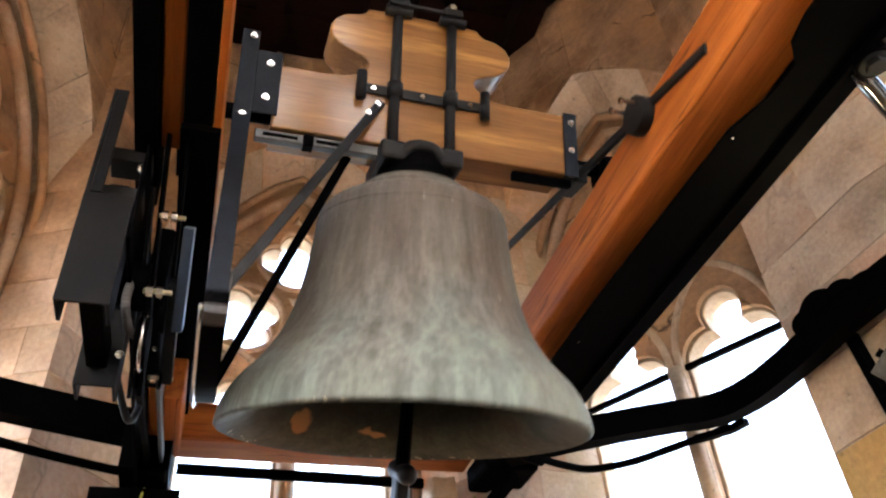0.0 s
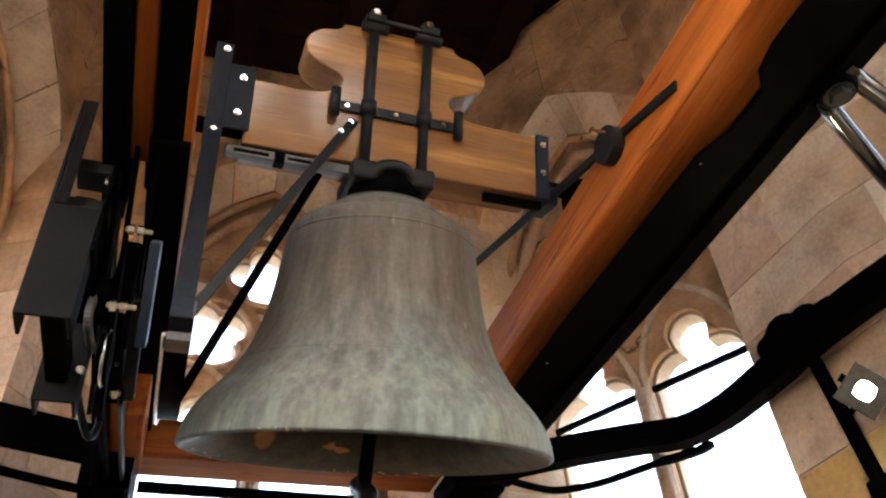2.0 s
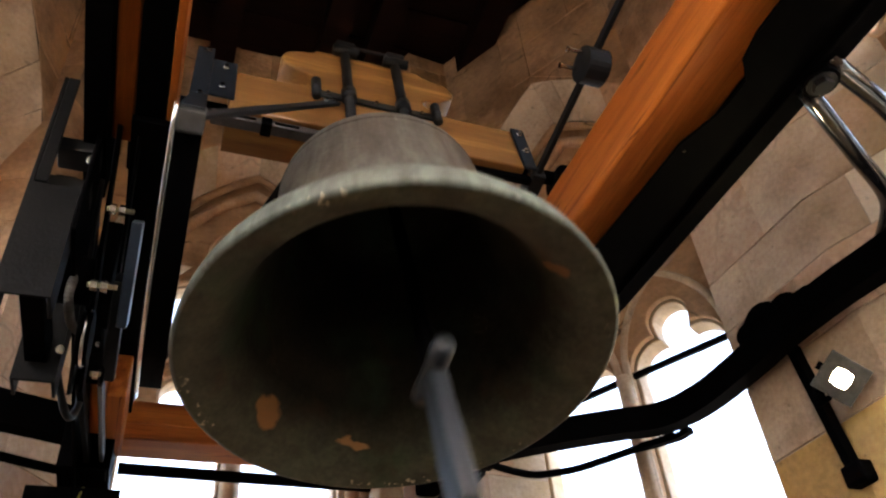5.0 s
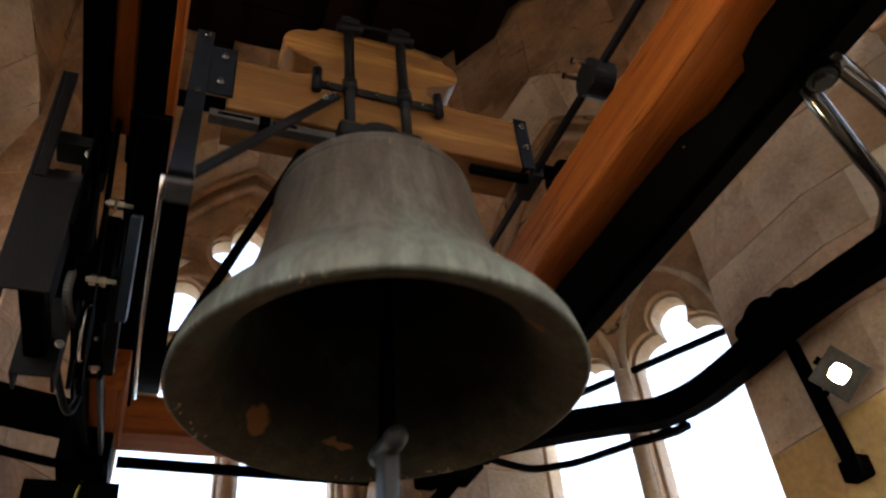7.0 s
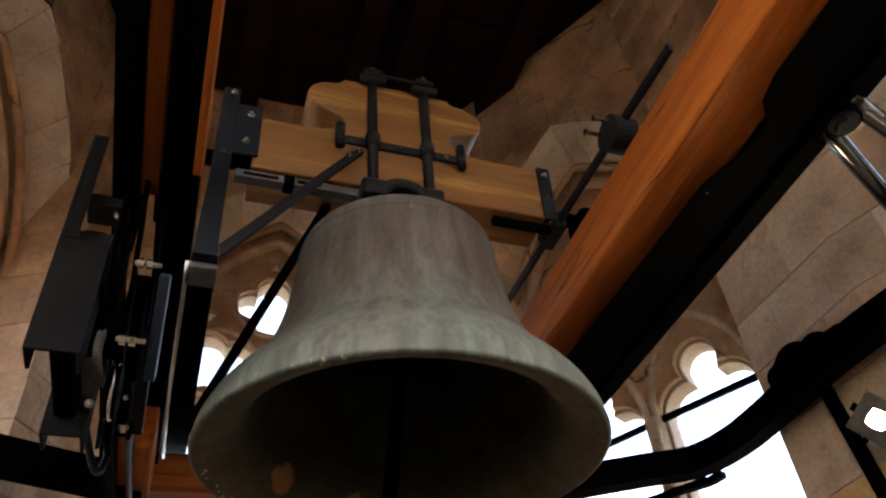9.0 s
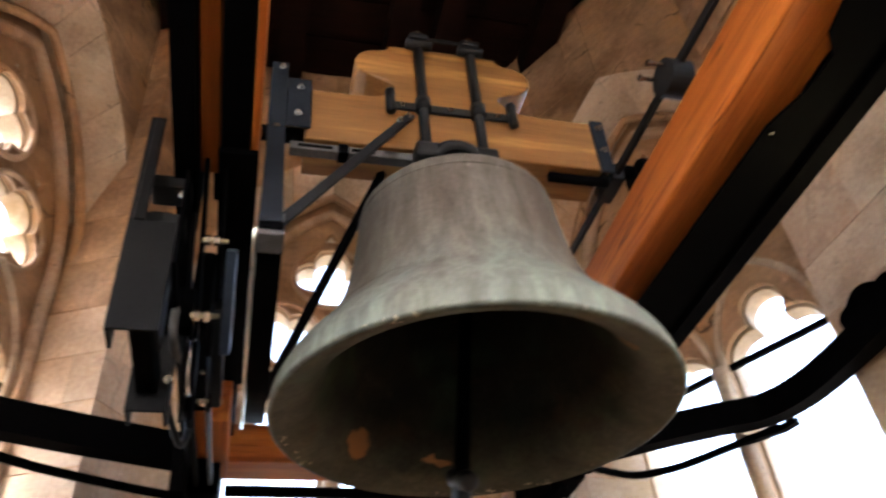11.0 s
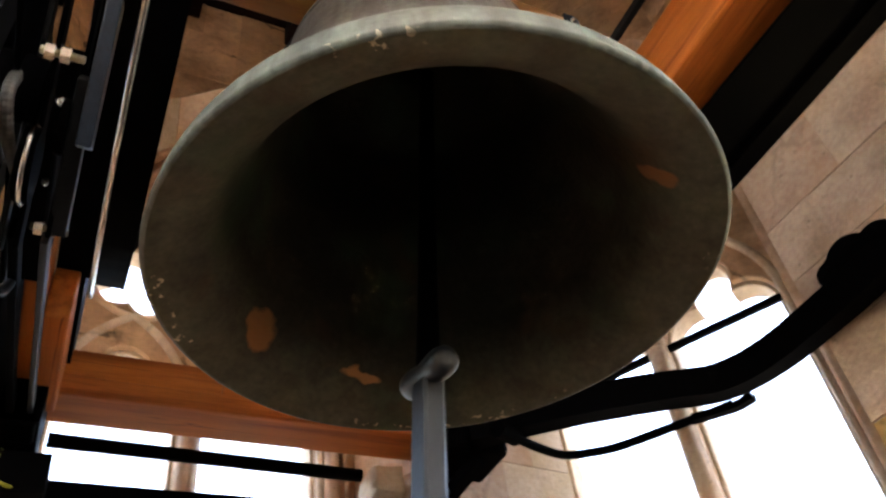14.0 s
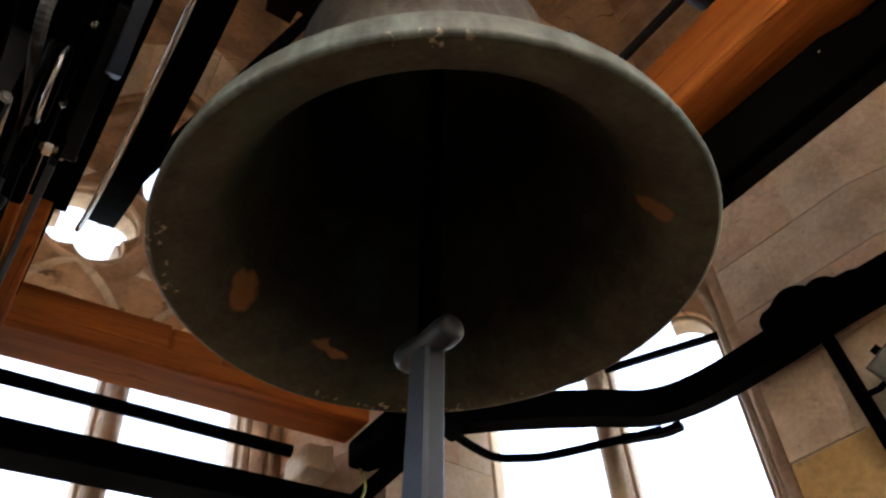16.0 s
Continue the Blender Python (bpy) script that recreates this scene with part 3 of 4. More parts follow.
# scalloped clamp where the brace meets the pier
bm = prism(union_line((0.30, 3.42), [(0.44, 3.42, 0.06), (0.34, 3.43, 0.105), (0.22, 3.43, 0.085), (0.11, 3.42, 0.065), (0.05, 3.42, 0.05)], 0, 2 * math.pi, 64)[:-1], 0.13, bevel=0.012)
bmesh.ops.transform(bm, matrix=Matrix.Translation((1.97, 0, 0)) @ Matrix(((0, 0, 1, 0), (1, 0, 0, 0), (0, 1, 0, 0), (0, 0, 0, 1))) , verts=bm.verts[:])
bmesh.ops.transform(bm, matrix=Matrix.Translation((2.03, 0.3, 0)) @ Matrix.Rotation(radians(14), 4, "Z") @ Matrix.Translation((-2.03, -0.3, 0)), verts=bm.verts[:])
bmesh.ops.transform(bm, matrix=Matrix.Translation((-0.03, -0.14, 0.132)) @ Matrix.Scale(0.94, 4), verts=bm.verts[:])
part("scalloped_clamp", bm, IRON, east)
part("clamp_arm", bar((1.887, 0.131, 3.215), (1.887, 0.084, 2.663), 0.05, 0.04), IRON, east)
part("clamp_foot", boxed(1.859, 2.018, 0.028, 0.131, 2.589, 2.673, bevel=0.012), IRON, east)

# ---- the drive on the west beam ----
drive = empty("ringing_drive", pose(0, 0, 0), "black electric bell-ringing drive with hanging steel channels and threaded rods", "machine")
post_channel(drive, -1.03, -0.895, -0.19, -0.09, 2.79, 3.17, 0.010, PLATE_GREY)
part("hanging_angle", boxed(-1.03, -1.018, -0.19, -0.09, 3.17, 3.62, bevel=0.002), PLATE_GREY, drive)
part("hanging_angle", boxed(-1.017, -0.985, -0.19, -0.178, 3.174, 3.62, bevel=0.002), PLATE_GREY, drive)
part("hanger_bracket", boxed(-1.0, -0.88, -0.14, -0.05, 3.20, 3.25, bevel=0.004), IRON_GREY, drive)
part("hanger_bracket", boxed(-1.0, -0.88, -0.14, -0.05, 3.36, 3.41, bevel=0.004), IRON_GREY, drive)
post_channel(drive, -1.015, -0.895, 0.26, 0.36, 2.80, 3.5, 0.010, PLATE_GREY)
part("backing_plate", boxed(-0.894, -0.882, -0.19, 1.6, 3.02, 3.395), IRON, drive)
# plain black block added where orange timber would show too bright
part("black_filler", boxed(-0.865, -0.80, 0.20, 0.73, 3.06, 3.395, bevel=0.01), IRON, drive)
part("link_bar", bar((-0.862, -0.10, 3.30), (-0.855, 0.32, 2.80), 0.012, 0.05, (0, 1, 1)), PLATE_GREY, drive)
part("spacer_block", boxed(-0.99, -0.93, -0.09, 0.26, 3.16, 3.30), IRON, drive)
part("spacer_block", boxed(-0.99, -0.93, -0.09, 0.26, 2.86, 2.95), IRON, drive)
part("link_plate", bar((-0.835, -0.22, 3.42), (-0.825, 0.33, 2.82), 0.012, 0.07, (0, 1, 1)), IRON, drive)
part("link_plate", bar((-0.775, -0.22, 3.40), (-0.770, 0.30, 2.84), 0.010, 0.06, (0, 1, 1)), IRON, drive)
part("shield_plate", bar((-0.735, -0.12, 3.14), (-0.735, 0.10, 2.92), 0.03, 0.09, (0, 1, 1)), BLUE_STEEL, drive)
part("shield_plate", bar((-0.755, 0.0, 3.02), (-0.755, 0.30, 2.86), 0.035, 0.06, (0, 1, 1)), IRON_GREY, drive)
for p in ((-0.793, -0.159, 3.138), (-0.795, -0.147, 2.876), (-0.780, 0.300, 2.863)):
    part("threaded_rod", tube([(p[0] - 0.03, p[1], p[2]), (p[0] + 0.045, p[1], p[2])], 0.007, 10), BRASS, drive, smooth=True)
    for dx in (-0.022, 0.004):
        part("nut", tube([(p[0] + dx, p[1], p[2]), (p[0] + dx + 0.017, p[1], p[2])], 0.016, 6), STEEL, drive)
for p, r in (((-0.90, 0.25, 2.905), 0.010), ((-0.90, -0.14, 3.33), 0.010), ((-0.80, 0.08, 3.02), 0.006), ((-0.80, 0.22, 2.92), 0.006)):
    bolt("bolt", p, (0.3, -1, -0.3), drive, r, 0.010)
part("pulley", tube([(-0.845, 0.16, 2.90), (-0.815, 0.16, 2.90)], 0.08, 32), IRON, drive)
part("pulley_rim", tube([(-0.83, 0.16 + 0.083 * math.cos(a * math.pi / 16), 2.90 + 0.083 * math.sin(a * math.pi / 16)) for a in range(33)], 0.006, 8, closed=False), STEEL, drive, "bright worn steel rim", smooth=True)
part("pulley", tube([(-0.79, 0.10, 2.97), (-0.775, 0.10, 2.97)], 0.06, 32), IRON, drive)
part("motor_body", tube([(-0.96, 0.1, 3.06), (-0.84, 0.1, 3.06)], 0.075, 24), IRON, drive, smooth=True)
part("push_rod", bar((-0.835, 0.30, 2.85), (-0.846, 1.458, 3.10), 0.022, 0.045), IRON, drive)
part("push_rod", bar((-0.775, 0.30, 2.85), (-0.789, 1.458, 3.11), 0.016, 0.05), IRON_GREY, drive)
part("joint_block", boxed(-0.883, -0.761, 1.401, 1.533, 3.034, 3.167, bevel=0.01), IRON, drive)
cond = smooth_line([(-0.885, 0.05, 3.06), (-0.887, 0.035, 2.96), (-0.878, 0.12, 2.93), (-0.87, 0.22, 2.965), (-0.865, 0.33, 3.02), (-0.86, 0.45, 3.07)], 16)
bm = tube(cond, [0.012 + 0.002 * (k % 2) for k in range(len(cond))], 10)
part("conduit", bm, RUBBER, drive, "grey corrugated cable conduit")
part("cable", tube(smooth_line([(-0.93, 0.36, 2.95), (-0.86, 0.42, 2.78), (-0.84, 0.5, 2.86), (-0.86, 0.6, 3.0)]), 0.012, 8), IRON_GREY, drive, smooth=True)
tagged(part("earth_wire", tube(smooth_line([(-0.846, 1.543, 3.015), (-0.855, 1.496, 2.921), (-0.817, 1.514, 2.883), (-0.713, 1.571, 2.893)]), 0.006, 6), WIRE, smooth=True), "thin yellow-green earth wire hanging from the bell frame", "wire", "earth wires")
tagged(part("earth_wire", tube(smooth_line([(0.723, 1.647, 3.091), (0.714, 1.59, 2.997), (0.685, 1.581, 2.921), (0.61, 1.609, 2.902)]), 0.006, 6), WIRE, smooth=True), "thin yellow-green earth wire hanging from the bell frame", "wire", "earth wires")
part("cable", tube(smooth_line([(-1.12, 1.685, 2.921), (-1.025, 1.59, 2.968), (-0.931, 1.59, 2.94)]), 0.011, 8), IRON, drive, smooth=True)

# ---- floodlight on the pier ----
lamp = empty("floodlight", Matrix.Translation((1.80, -0.10, 2.925)) @ look((0, 0, 0), (-0.85, -0.68, -0.5), 52) @ Matrix.Scale(0.935, 4), "small square LED floodlight, lit, clamped to the pier", "lamp")
square = [(-0.085, -0.085), (0.085, -0.085), (0.085, 0.085), (-0.085, 0.085)]
hole = [(0.034 * math.cos(a * math.pi / 8) * (1.25 if a % 4 == 2 else 1.05), 0.034 * math.sin(a * math.pi / 8) * (1.25 if a % 4 == 2 else 1.05)) for a in range(16)]
part("bezel", prism(square, 0.03, [hole], 0.006), LAMP_BODY, lamp)
part("housing", boxed(-0.075, 0.075, -0.075, 0.075, 0.031, 0.07, bevel=0.012), LAMP_BODY, lamp)
part("led_panel", boxed(-0.055, 0.055, -0.055, 0.055, 0.022, 0.030, bevel=0.002), LED, lamp, "glowing warm white LED panel")
part("stirrup", tube([(0.0, -0.06, 0.06), (0.0, -0.10, 0.075), (0.02, -0.15, 0.09)], 0.012, 8), IRON, lamp)
part("knob", tube([(0.07, 0.0, 0.05), (0.105, 0.0, 0.05)], 0.018, 12), IRON, lamp)

# ---- the bell, its yoke and all that swings ----
AXIS = Vector((0.049, 0.081, 3.907))
RIM = -1.176
bell = empty("church_bell", Matrix.Translation(AXIS), "greenish bronze church bell hanging from an oak yoke", "bell")
outer = [(0.636, 0.0), (0.645, 0.005), (0.647, 0.018), (0.632, 0.08), (0.592, 0.15), (0.535, 0.215), (0.485, 0.285), (0.446, 0.365), (0.415, 0.46), (0.392, 0.57),
         (0.374, 0.70), (0.366, 0.775), (0.361, 0.815), (0.353, 0.842), (0.333, 0.863), (0.300, 0.876), (0.272, 0.884), (0.260, 0.889), (0.256, 0.896), (0.254, 0.918), (0.248, 0.929), (0.215, 0.948), (0.200, 0.966), (0.185, 0.972), (0.0, 0.972)]
inner = [(0.0, 0.89), (0.15, 0.88), (0.25, 0.845), (0.305, 0.79), (0.322, 0.69), (0.338, 0.57), (0.362, 0.45), (0.396, 0.35), (0.430, 0.27), (0.461, 0.19), (0.488, 0.12), (0.520, 0.07), (0.56, 0.035), (0.605, 0.011), (0.628, 0.002), (0.636, 0.0)]


def fine(profile, k=4):
    line = smooth_line([(r, z, 0) for r, z in profile], k)
    return [(max(0.0, p.x), p.y) for p in line]


def bronze(inside=False):
    """Green-grey bronze with streaks down the side, verdigris on the lip and bare copper spots inside; the inner tones
    hold the bell's shade.
    """
    m = bpy.data.materials.new("shaded_bronze" if inside else "weathered_bronze")
    m.use_nodes = True
    n, link = m.node_tree.nodes, m.node_tree.links.new
    b = n["Principled BSDF"]
    b.inputs["Metallic"].default_value, b.inputs["Specular IOR Level"].default_value = 0.15, 0.25
    tc = n.new("ShaderNodeTexCoord")

    def noise_at(scale, detail, stretch):
        mp, t = n.new("ShaderNodeMapping"), n.new("ShaderNodeTexNoise")
        mp.inputs["Scale"].default_value = stretch
        t.inputs["Scale"].default_value, t.inputs["Detail"].default_value = scale, detail
        link(tc.outputs["Object"], mp.inputs[0]), link(mp.outputs[0], t.inputs[0])
        return t.outputs[0]

    def ramp(value, stops):
        r = n.new("ShaderNodeValToRGB")
        while len(r.color_ramp.elements) < len(stops):
            r.color_ramp.elements.new(0.5)
        for e, (p, c) in zip(r.color_ramp.elements, stops):
            e.position, e.color = p, (*c, 1)
        link(value, r.inputs[0])
        return r.outputs[0]

    def mix(fac, a, c, kind="MIX"):
        x = n.new("ShaderNodeMix")
        x.data_type, x.blend_type = "RGBA", kind
        if isinstance(fac, float):
            x.inputs[0].default_value = fac
        else:
            link(fac, x.inputs[0])
        link(a, x.inputs[6])
        if isinstance(c, tuple):
            x.inputs[7].default_value = (*c, 1)
        else:
            link(c, x.inputs[7])
        return x.outputs[2]

    streak, cloud, grain = noise_at(17, 6, (1, 1, 0.09)), noise_at(2.4, 6, (1, 1, 0.45)), noise_at(55, 5, (1, 1, 1))
    # the inner tones are near-black: shade inside the bell put into the colour
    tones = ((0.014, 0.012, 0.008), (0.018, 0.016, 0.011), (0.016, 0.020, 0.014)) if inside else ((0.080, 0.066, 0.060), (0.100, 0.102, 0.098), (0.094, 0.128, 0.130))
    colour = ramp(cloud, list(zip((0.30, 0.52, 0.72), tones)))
    sep = n.new("ShaderNodeSeparateXYZ")
    link(tc.outputs["Object"], sep.inputs[0])
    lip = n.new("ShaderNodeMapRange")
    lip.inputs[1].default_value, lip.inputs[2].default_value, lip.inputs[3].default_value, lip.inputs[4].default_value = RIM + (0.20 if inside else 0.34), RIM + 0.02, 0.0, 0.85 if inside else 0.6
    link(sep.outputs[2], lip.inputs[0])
    # lighter and greener towards the lip; inside, light at the mouth is painted in
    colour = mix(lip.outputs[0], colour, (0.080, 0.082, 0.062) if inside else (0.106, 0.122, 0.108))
    colour = mix(0.35 if inside else 0.55, colour, ramp(streak, [(0.34, (0.26, 0.235, 0.21)), (0.50, (0.5, 0.5, 0.48)), (0.68, (0.66, 0.70, 0.64))]), "OVERLAY")
    colour = mix(0.5 if inside else 0.3, colour, grain, "OVERLAY")
    if not inside:
        # fine runs of rain, brown on one flank, and small pale knocks
        colour = mix(0.45, colour, ramp(noise_at(48, 5, (1, 1, 0.06)), [(0.38, (0.33, 0.32, 0.30)), (0.5, (0.5, 0.5, 0.5)), (0.66, (0.66, 0.68, 0.64))]), "OVERLAY")
        colour = mix(ramp(noise_at(1.3, 4, (1, 1, 0.5)), [(0.50, (0, 0, 0)), (0.68, (0.5, 0.5, 0.5))]), colour, (0.085, 0.062, 0.045))
        colour = mix(ramp(noise_at(3.1, 5, (1, 1, 0.35)), [(0.52, (0, 0, 0)), (0.74, (0.3, 0.3, 0.3))]), colour, (0.080, 0.125, 0.100))
        colour = mix(ramp(noise_at(26, 2, (1, 1, 0.5)), [(0.70, (0, 0, 0)), (0.76, (0.5, 0.5, 0.5))]), colour, (0.20, 0.20, 0.18))
    else:
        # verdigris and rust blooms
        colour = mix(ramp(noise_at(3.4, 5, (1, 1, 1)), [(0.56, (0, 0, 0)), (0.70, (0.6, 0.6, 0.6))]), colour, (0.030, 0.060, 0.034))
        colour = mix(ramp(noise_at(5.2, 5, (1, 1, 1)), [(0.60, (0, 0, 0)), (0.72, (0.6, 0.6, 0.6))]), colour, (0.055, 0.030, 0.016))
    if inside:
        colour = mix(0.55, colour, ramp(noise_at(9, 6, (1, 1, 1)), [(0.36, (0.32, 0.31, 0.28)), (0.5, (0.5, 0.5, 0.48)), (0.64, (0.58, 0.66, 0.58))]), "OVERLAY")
    # bare copper where the clapper has struck and where metal was chiselled
    warp = n.new("ShaderNodeTexNoise")
    warp.inputs["Scale"].default_value, warp.inputs["Detail"].default_value = 9, 4
    link(tc.outputs["Object"], warp.inputs[0])
    off = n.new("ShaderNodeVectorMath")
    off.operation = "MULTIPLY_ADD"
    off.inputs[1].default_value = (0.10, 0.10, 0.10)
    link(warp.outputs["Color"], off.inputs[0]), link(tc.outputs["Object"], off.inputs[2])
    for (x, y, z), size, tone in (((-0.326, 0.402, -1.082), (0.054, 0.054, 0.048), (0.30, 0.15, 0.06)), ((-0.013, 0.503, -1.082), (0.070, 0.018, 0.035), (0.38, 0.20, 0.09)),
                                  ((0.368, -0.368, -1.092), (0.040, 0.040, 0.075), (0.22, 0.11, 0.045))):
        d, ln = n.new("ShaderNodeVectorMath"), n.new("ShaderNodeVectorMath")
        d.operation, ln.operation = "SUBTRACT", "LENGTH"
        d.inputs[1].default_value = (x + 0.05, y + 0.05, z + 0.05)
        sc = n.new("ShaderNodeVectorMath")
        sc.operation = "DIVIDE"
        sc.inputs[1].default_value = size
        link(off.outputs[0], d.inputs[0]), link(d.outputs[0], sc.inputs[0]), link(sc.outputs[0], ln.inputs[0])
        edge = n.new("ShaderNodeMapRange")
        edge.inputs[1].default_value, edge.inputs[2].default_value, edge.inputs[3].default_value, edge.inputs[4].default_value = 0.75, 1.0, 1.0, 0.0
        link(ln.outputs["Value"], edge.inputs[0])
        colour = mix(edge.outputs[0], colour, tone)
    # pale chips along the very edge
    chip, edge, patch = noise_at(42, 4, (1, 1, 1)), n.new("ShaderNodeMapRange"), n.new("ShaderNodeMapRange")
    patch.inputs[1].default_value, patch.inputs[2].default_value = 0.53, 0.58
    link(noise_at(1.9, 2, (1, 1, 1)), patch.inputs[0])
    edge.inputs[1].default_value, edge.inputs[2].default_value = RIM + 0.022, RIM + 0.010
    link(sep.outputs[2], edge.inputs[0])
    both, cut = n.new("ShaderNodeMath"), n.new("ShaderNodeMapRange")
    both.operation = "MULTIPLY"
    cut.inputs[1].default_value, cut.inputs[2].default_value = 0.60, 0.64
    link(chip, both.inputs[0]), link(edge.outputs[0], both.inputs[1]), link(both.outputs[0], cut.inputs[0])
    some = n.new("ShaderNodeMath")
    some.operation = "MULTIPLY"
    link(cut.outputs[0], some.inputs[0]), link(patch.outputs[0], some.inputs[1])
    colour = mix(some.outputs[0], colour, (0.42, 0.37, 0.28))
    link(colour, b.inputs["Base Color"])
    rough = n.new("ShaderNodeMapRange")
    rough.inputs[3].default_value, rough.inputs[4].default_value = 0.58, 0.82
    link(cloud, rough.inputs[0]), link(rough.outputs[0], b.inputs["Roughness"])
    add, bp = n.new("ShaderNodeMath"), n.new("ShaderNodeBump")
    add.operation = "ADD"
    link(grain, add.inputs[0]), link(streak, add.inputs[1])
    bp.inputs["Strength"].default_value, bp.inputs["Distance"].default_value = 0.18, 0.01
    height = add.outputs[0]
    if not inside:
        # worn cast ornament in a band below the shoulder
        leaf, low, high, band, worn, total = [n.new("ShaderNode" + k) for k in ("TexVoronoi", "MapRange", "MapRange", "Math", "Math", "Math")]
        leaf.inputs["Scale"].default_value, leaf.feature = 24, "SMOOTH_F1"
        band.operation, worn.operation, total.operation = "MULTIPLY", "MULTIPLY", "SUBTRACT"
        low.inputs[1].default_value, low.inputs[2].default_value = RIM + 0.59, RIM + 0.62
        high.inputs[1].default_value, high.inputs[2].default_value = RIM + 0.74, RIM + 0.71
        link(off.outputs[0], leaf.inputs["Vector"]), link(sep.outputs[2], low.inputs[0]), link(sep.outputs[2], high.inputs[0])
        link(low.outputs[0], band.inputs[0]), link(high.outputs[0], band.inputs[1])
        link(band.outputs[0], worn.inputs[0]), link(leaf.outputs["Distance"], worn.inputs[1])
        link(height, total.inputs[0]), link(worn.outputs[0], total.inputs[1])
        height = total.outputs[0]
    link(height, bp.inputs["Height"]), link(bp.outputs[0], b.inputs["Normal"])
    return m


outer, inner = [[(r, z if z < 0.3 else 0.3 + (z - 0.3) * 0.95) for r, z in line] for line in (outer, inner)]
bm = lathe([(r, z + RIM) for r, z in fine(outer)] + [(r, z + RIM) for r, z in fine(inner)[1:-1]] + [(outer[0][0], RIM)], 128)
bmesh.ops.remove_doubles(bm, verts=bm.verts[:], dist=1e-5)
body = part("bell_body", bm, bronze(), bell, smooth=True)
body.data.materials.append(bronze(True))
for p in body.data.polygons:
    # inside faces take the near-black bronze with shade painted in; the outside is weathered
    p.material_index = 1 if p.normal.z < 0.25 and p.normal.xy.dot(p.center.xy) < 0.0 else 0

for r, z, thick in ((0.3625, 0.768, 0.0045), (0.3645, 0.738, 0.003), (0.3655, 0.700, 0.003), (0.4845, 0.285, 0.0022), (0.4775, 0.296, 0.0022)):
    pts = [(r * math.cos(a * math.pi / 36), r * math.sin(a * math.pi / 36), RIM + z) for a in range(73)]
    part("cast_ring", tube(pts, thick, 6, closed=False), body.data.materials[0], bell, smooth=True)

# oak yoke with scrolled crown; x along, y up in the outline
half_crown = [(0.60, -0.085), (0.60, 0.195), (0.39, 0.195)]
scroll = [(0.365, 0.197), (0.30, 0.205), (0.25, 0.23), (0.225, 0.265), (0.24, 0.295), (0.285, 0.315), (0.34, 0.34), (0.375, 0.375), (0.385, 0.42), (0.365, 0.465), (0.32, 0.495), (0.27, 0.505), (0.24, 0.525), (0.22, 0.54), (0.0, 0.545)]
right = half_crown + [(p.x, p.y) for p in smooth_line([(*q, 0) for q in scroll], 4)]
yoke_line = right + [(-x, y) for x, y in right[:-1]][::-1]
YF = -0.078
bm = prism([(x + (0.025 if abs(x) > 0.5 else 0.0), y) for x, y in yoke_line], 0.20, bevel=0.008)
bmesh.ops.transform(bm, matrix=Matrix.Translation((0, YF + 0.20, 0)) @ Matrix.Rotation(radians(90), 4, "X"), verts=bm.verts[:])
part("yoke", bm, WOOD_YOKE, bell, "pale oak yoke with scrolled crown")
for sx in (-0.115, 0.115):
    for sy in (YF - 0.022, YF + 0.222):
        part("strap_rod", tube([(sx, sy, -0.16), (sx, sy, 0.58)], 0.021, 12), IRON_GREY, bell, smooth=True)
    part("strap_cap", boxed(sx - 0.042, sx + 0.042, YF - 0.055, YF + 0.255, 0.548, 0.585, bevel=0.008), IRON_GREY, bell)
    part("cap_collar", tube([(sx - 0.055, YF - 0.035, 0.525), (sx + 0.055, YF - 0.035, 0.525)], 0.022, 12), IRON_GREY, bell, smooth=True)
    for sy in (YF - 0.022, YF + 0.222):
        bolt("nut", (sx, sy, 0.582), (0, 0, 1), bell, 0.022, 0.03)
    part("strap_shoe", boxed(sx - 0.05, sx + 0.05, YF - 0.06, YF + 0.26, -0.165, -0.085, bevel=0.015), IRON_GREY, bell)
    part("rod_clip", tube([(sx, YF - 0.024, 0.12), (sx, YF - 0.024, 0.18)], 0.032, 12), IRON_GREY, bell, smooth=True)
part("cross_strap", boxed(-0.25, 0.26, YF - 0.014, YF - 0.002, 0.128, 0.172), IRON_GREY, bell)
for x in (-0.25, 0.26):
    part("strap_end", tube([(x, YF - 0.028, 0.09), (x, YF - 0.028, 0.21)], 0.020, 12), IRON_GREY, bell, smooth=True)
for x in (-0.20, 0.0, 0.20):
    bolt("bolt", (x, YF - 0.014, 0.15), (0, -1, 0), bell, 0.007, 0.008)
part("crown", lathe([(0, -0.255), (0.15, -0.255), (0.15, -0.16), (0.14, -0.14), (0.13, -0.08), (0, -0.08)], 28), IRON, bell, smooth=True)
part("crown_loop", tube(smooth_line([(-0.09, YF - 0.03, -0.15), (-0.05, YF - 0.045, -0.105), (0, YF - 0.05, -0.095), (0.05, YF - 0.045, -0.105), (0.09, YF - 0.03, -0.15)]), 0.026, 10), IRON_GREY, bell, smooth=True)
part("cap_link", boxed(-0.075, 0.075, YF - 0.045, YF - 0.033, 0.555, 0.572, bevel=0.002), IRON_GREY, bell)
# wheel sector with its spokes
LX = -0.682
part("spoke", boxed(LX - 0.035, LX + 0.03, YF - 0.012, YF + 0.05, -0.10, 0.32, bevel=0.003), IRON_BLUE, bell)
part("spoke", bar((LX, YF + 0.01, -0.06), (LX, -0.515, -0.90), 0.062, 0.05), IRON_BLUE, bell)
part("end_plate", boxed(LX + 0.03, LX + 0.125, YF - 0.013, YF - 0.003, -0.04, 0.235), IRON_BLUE, bell)
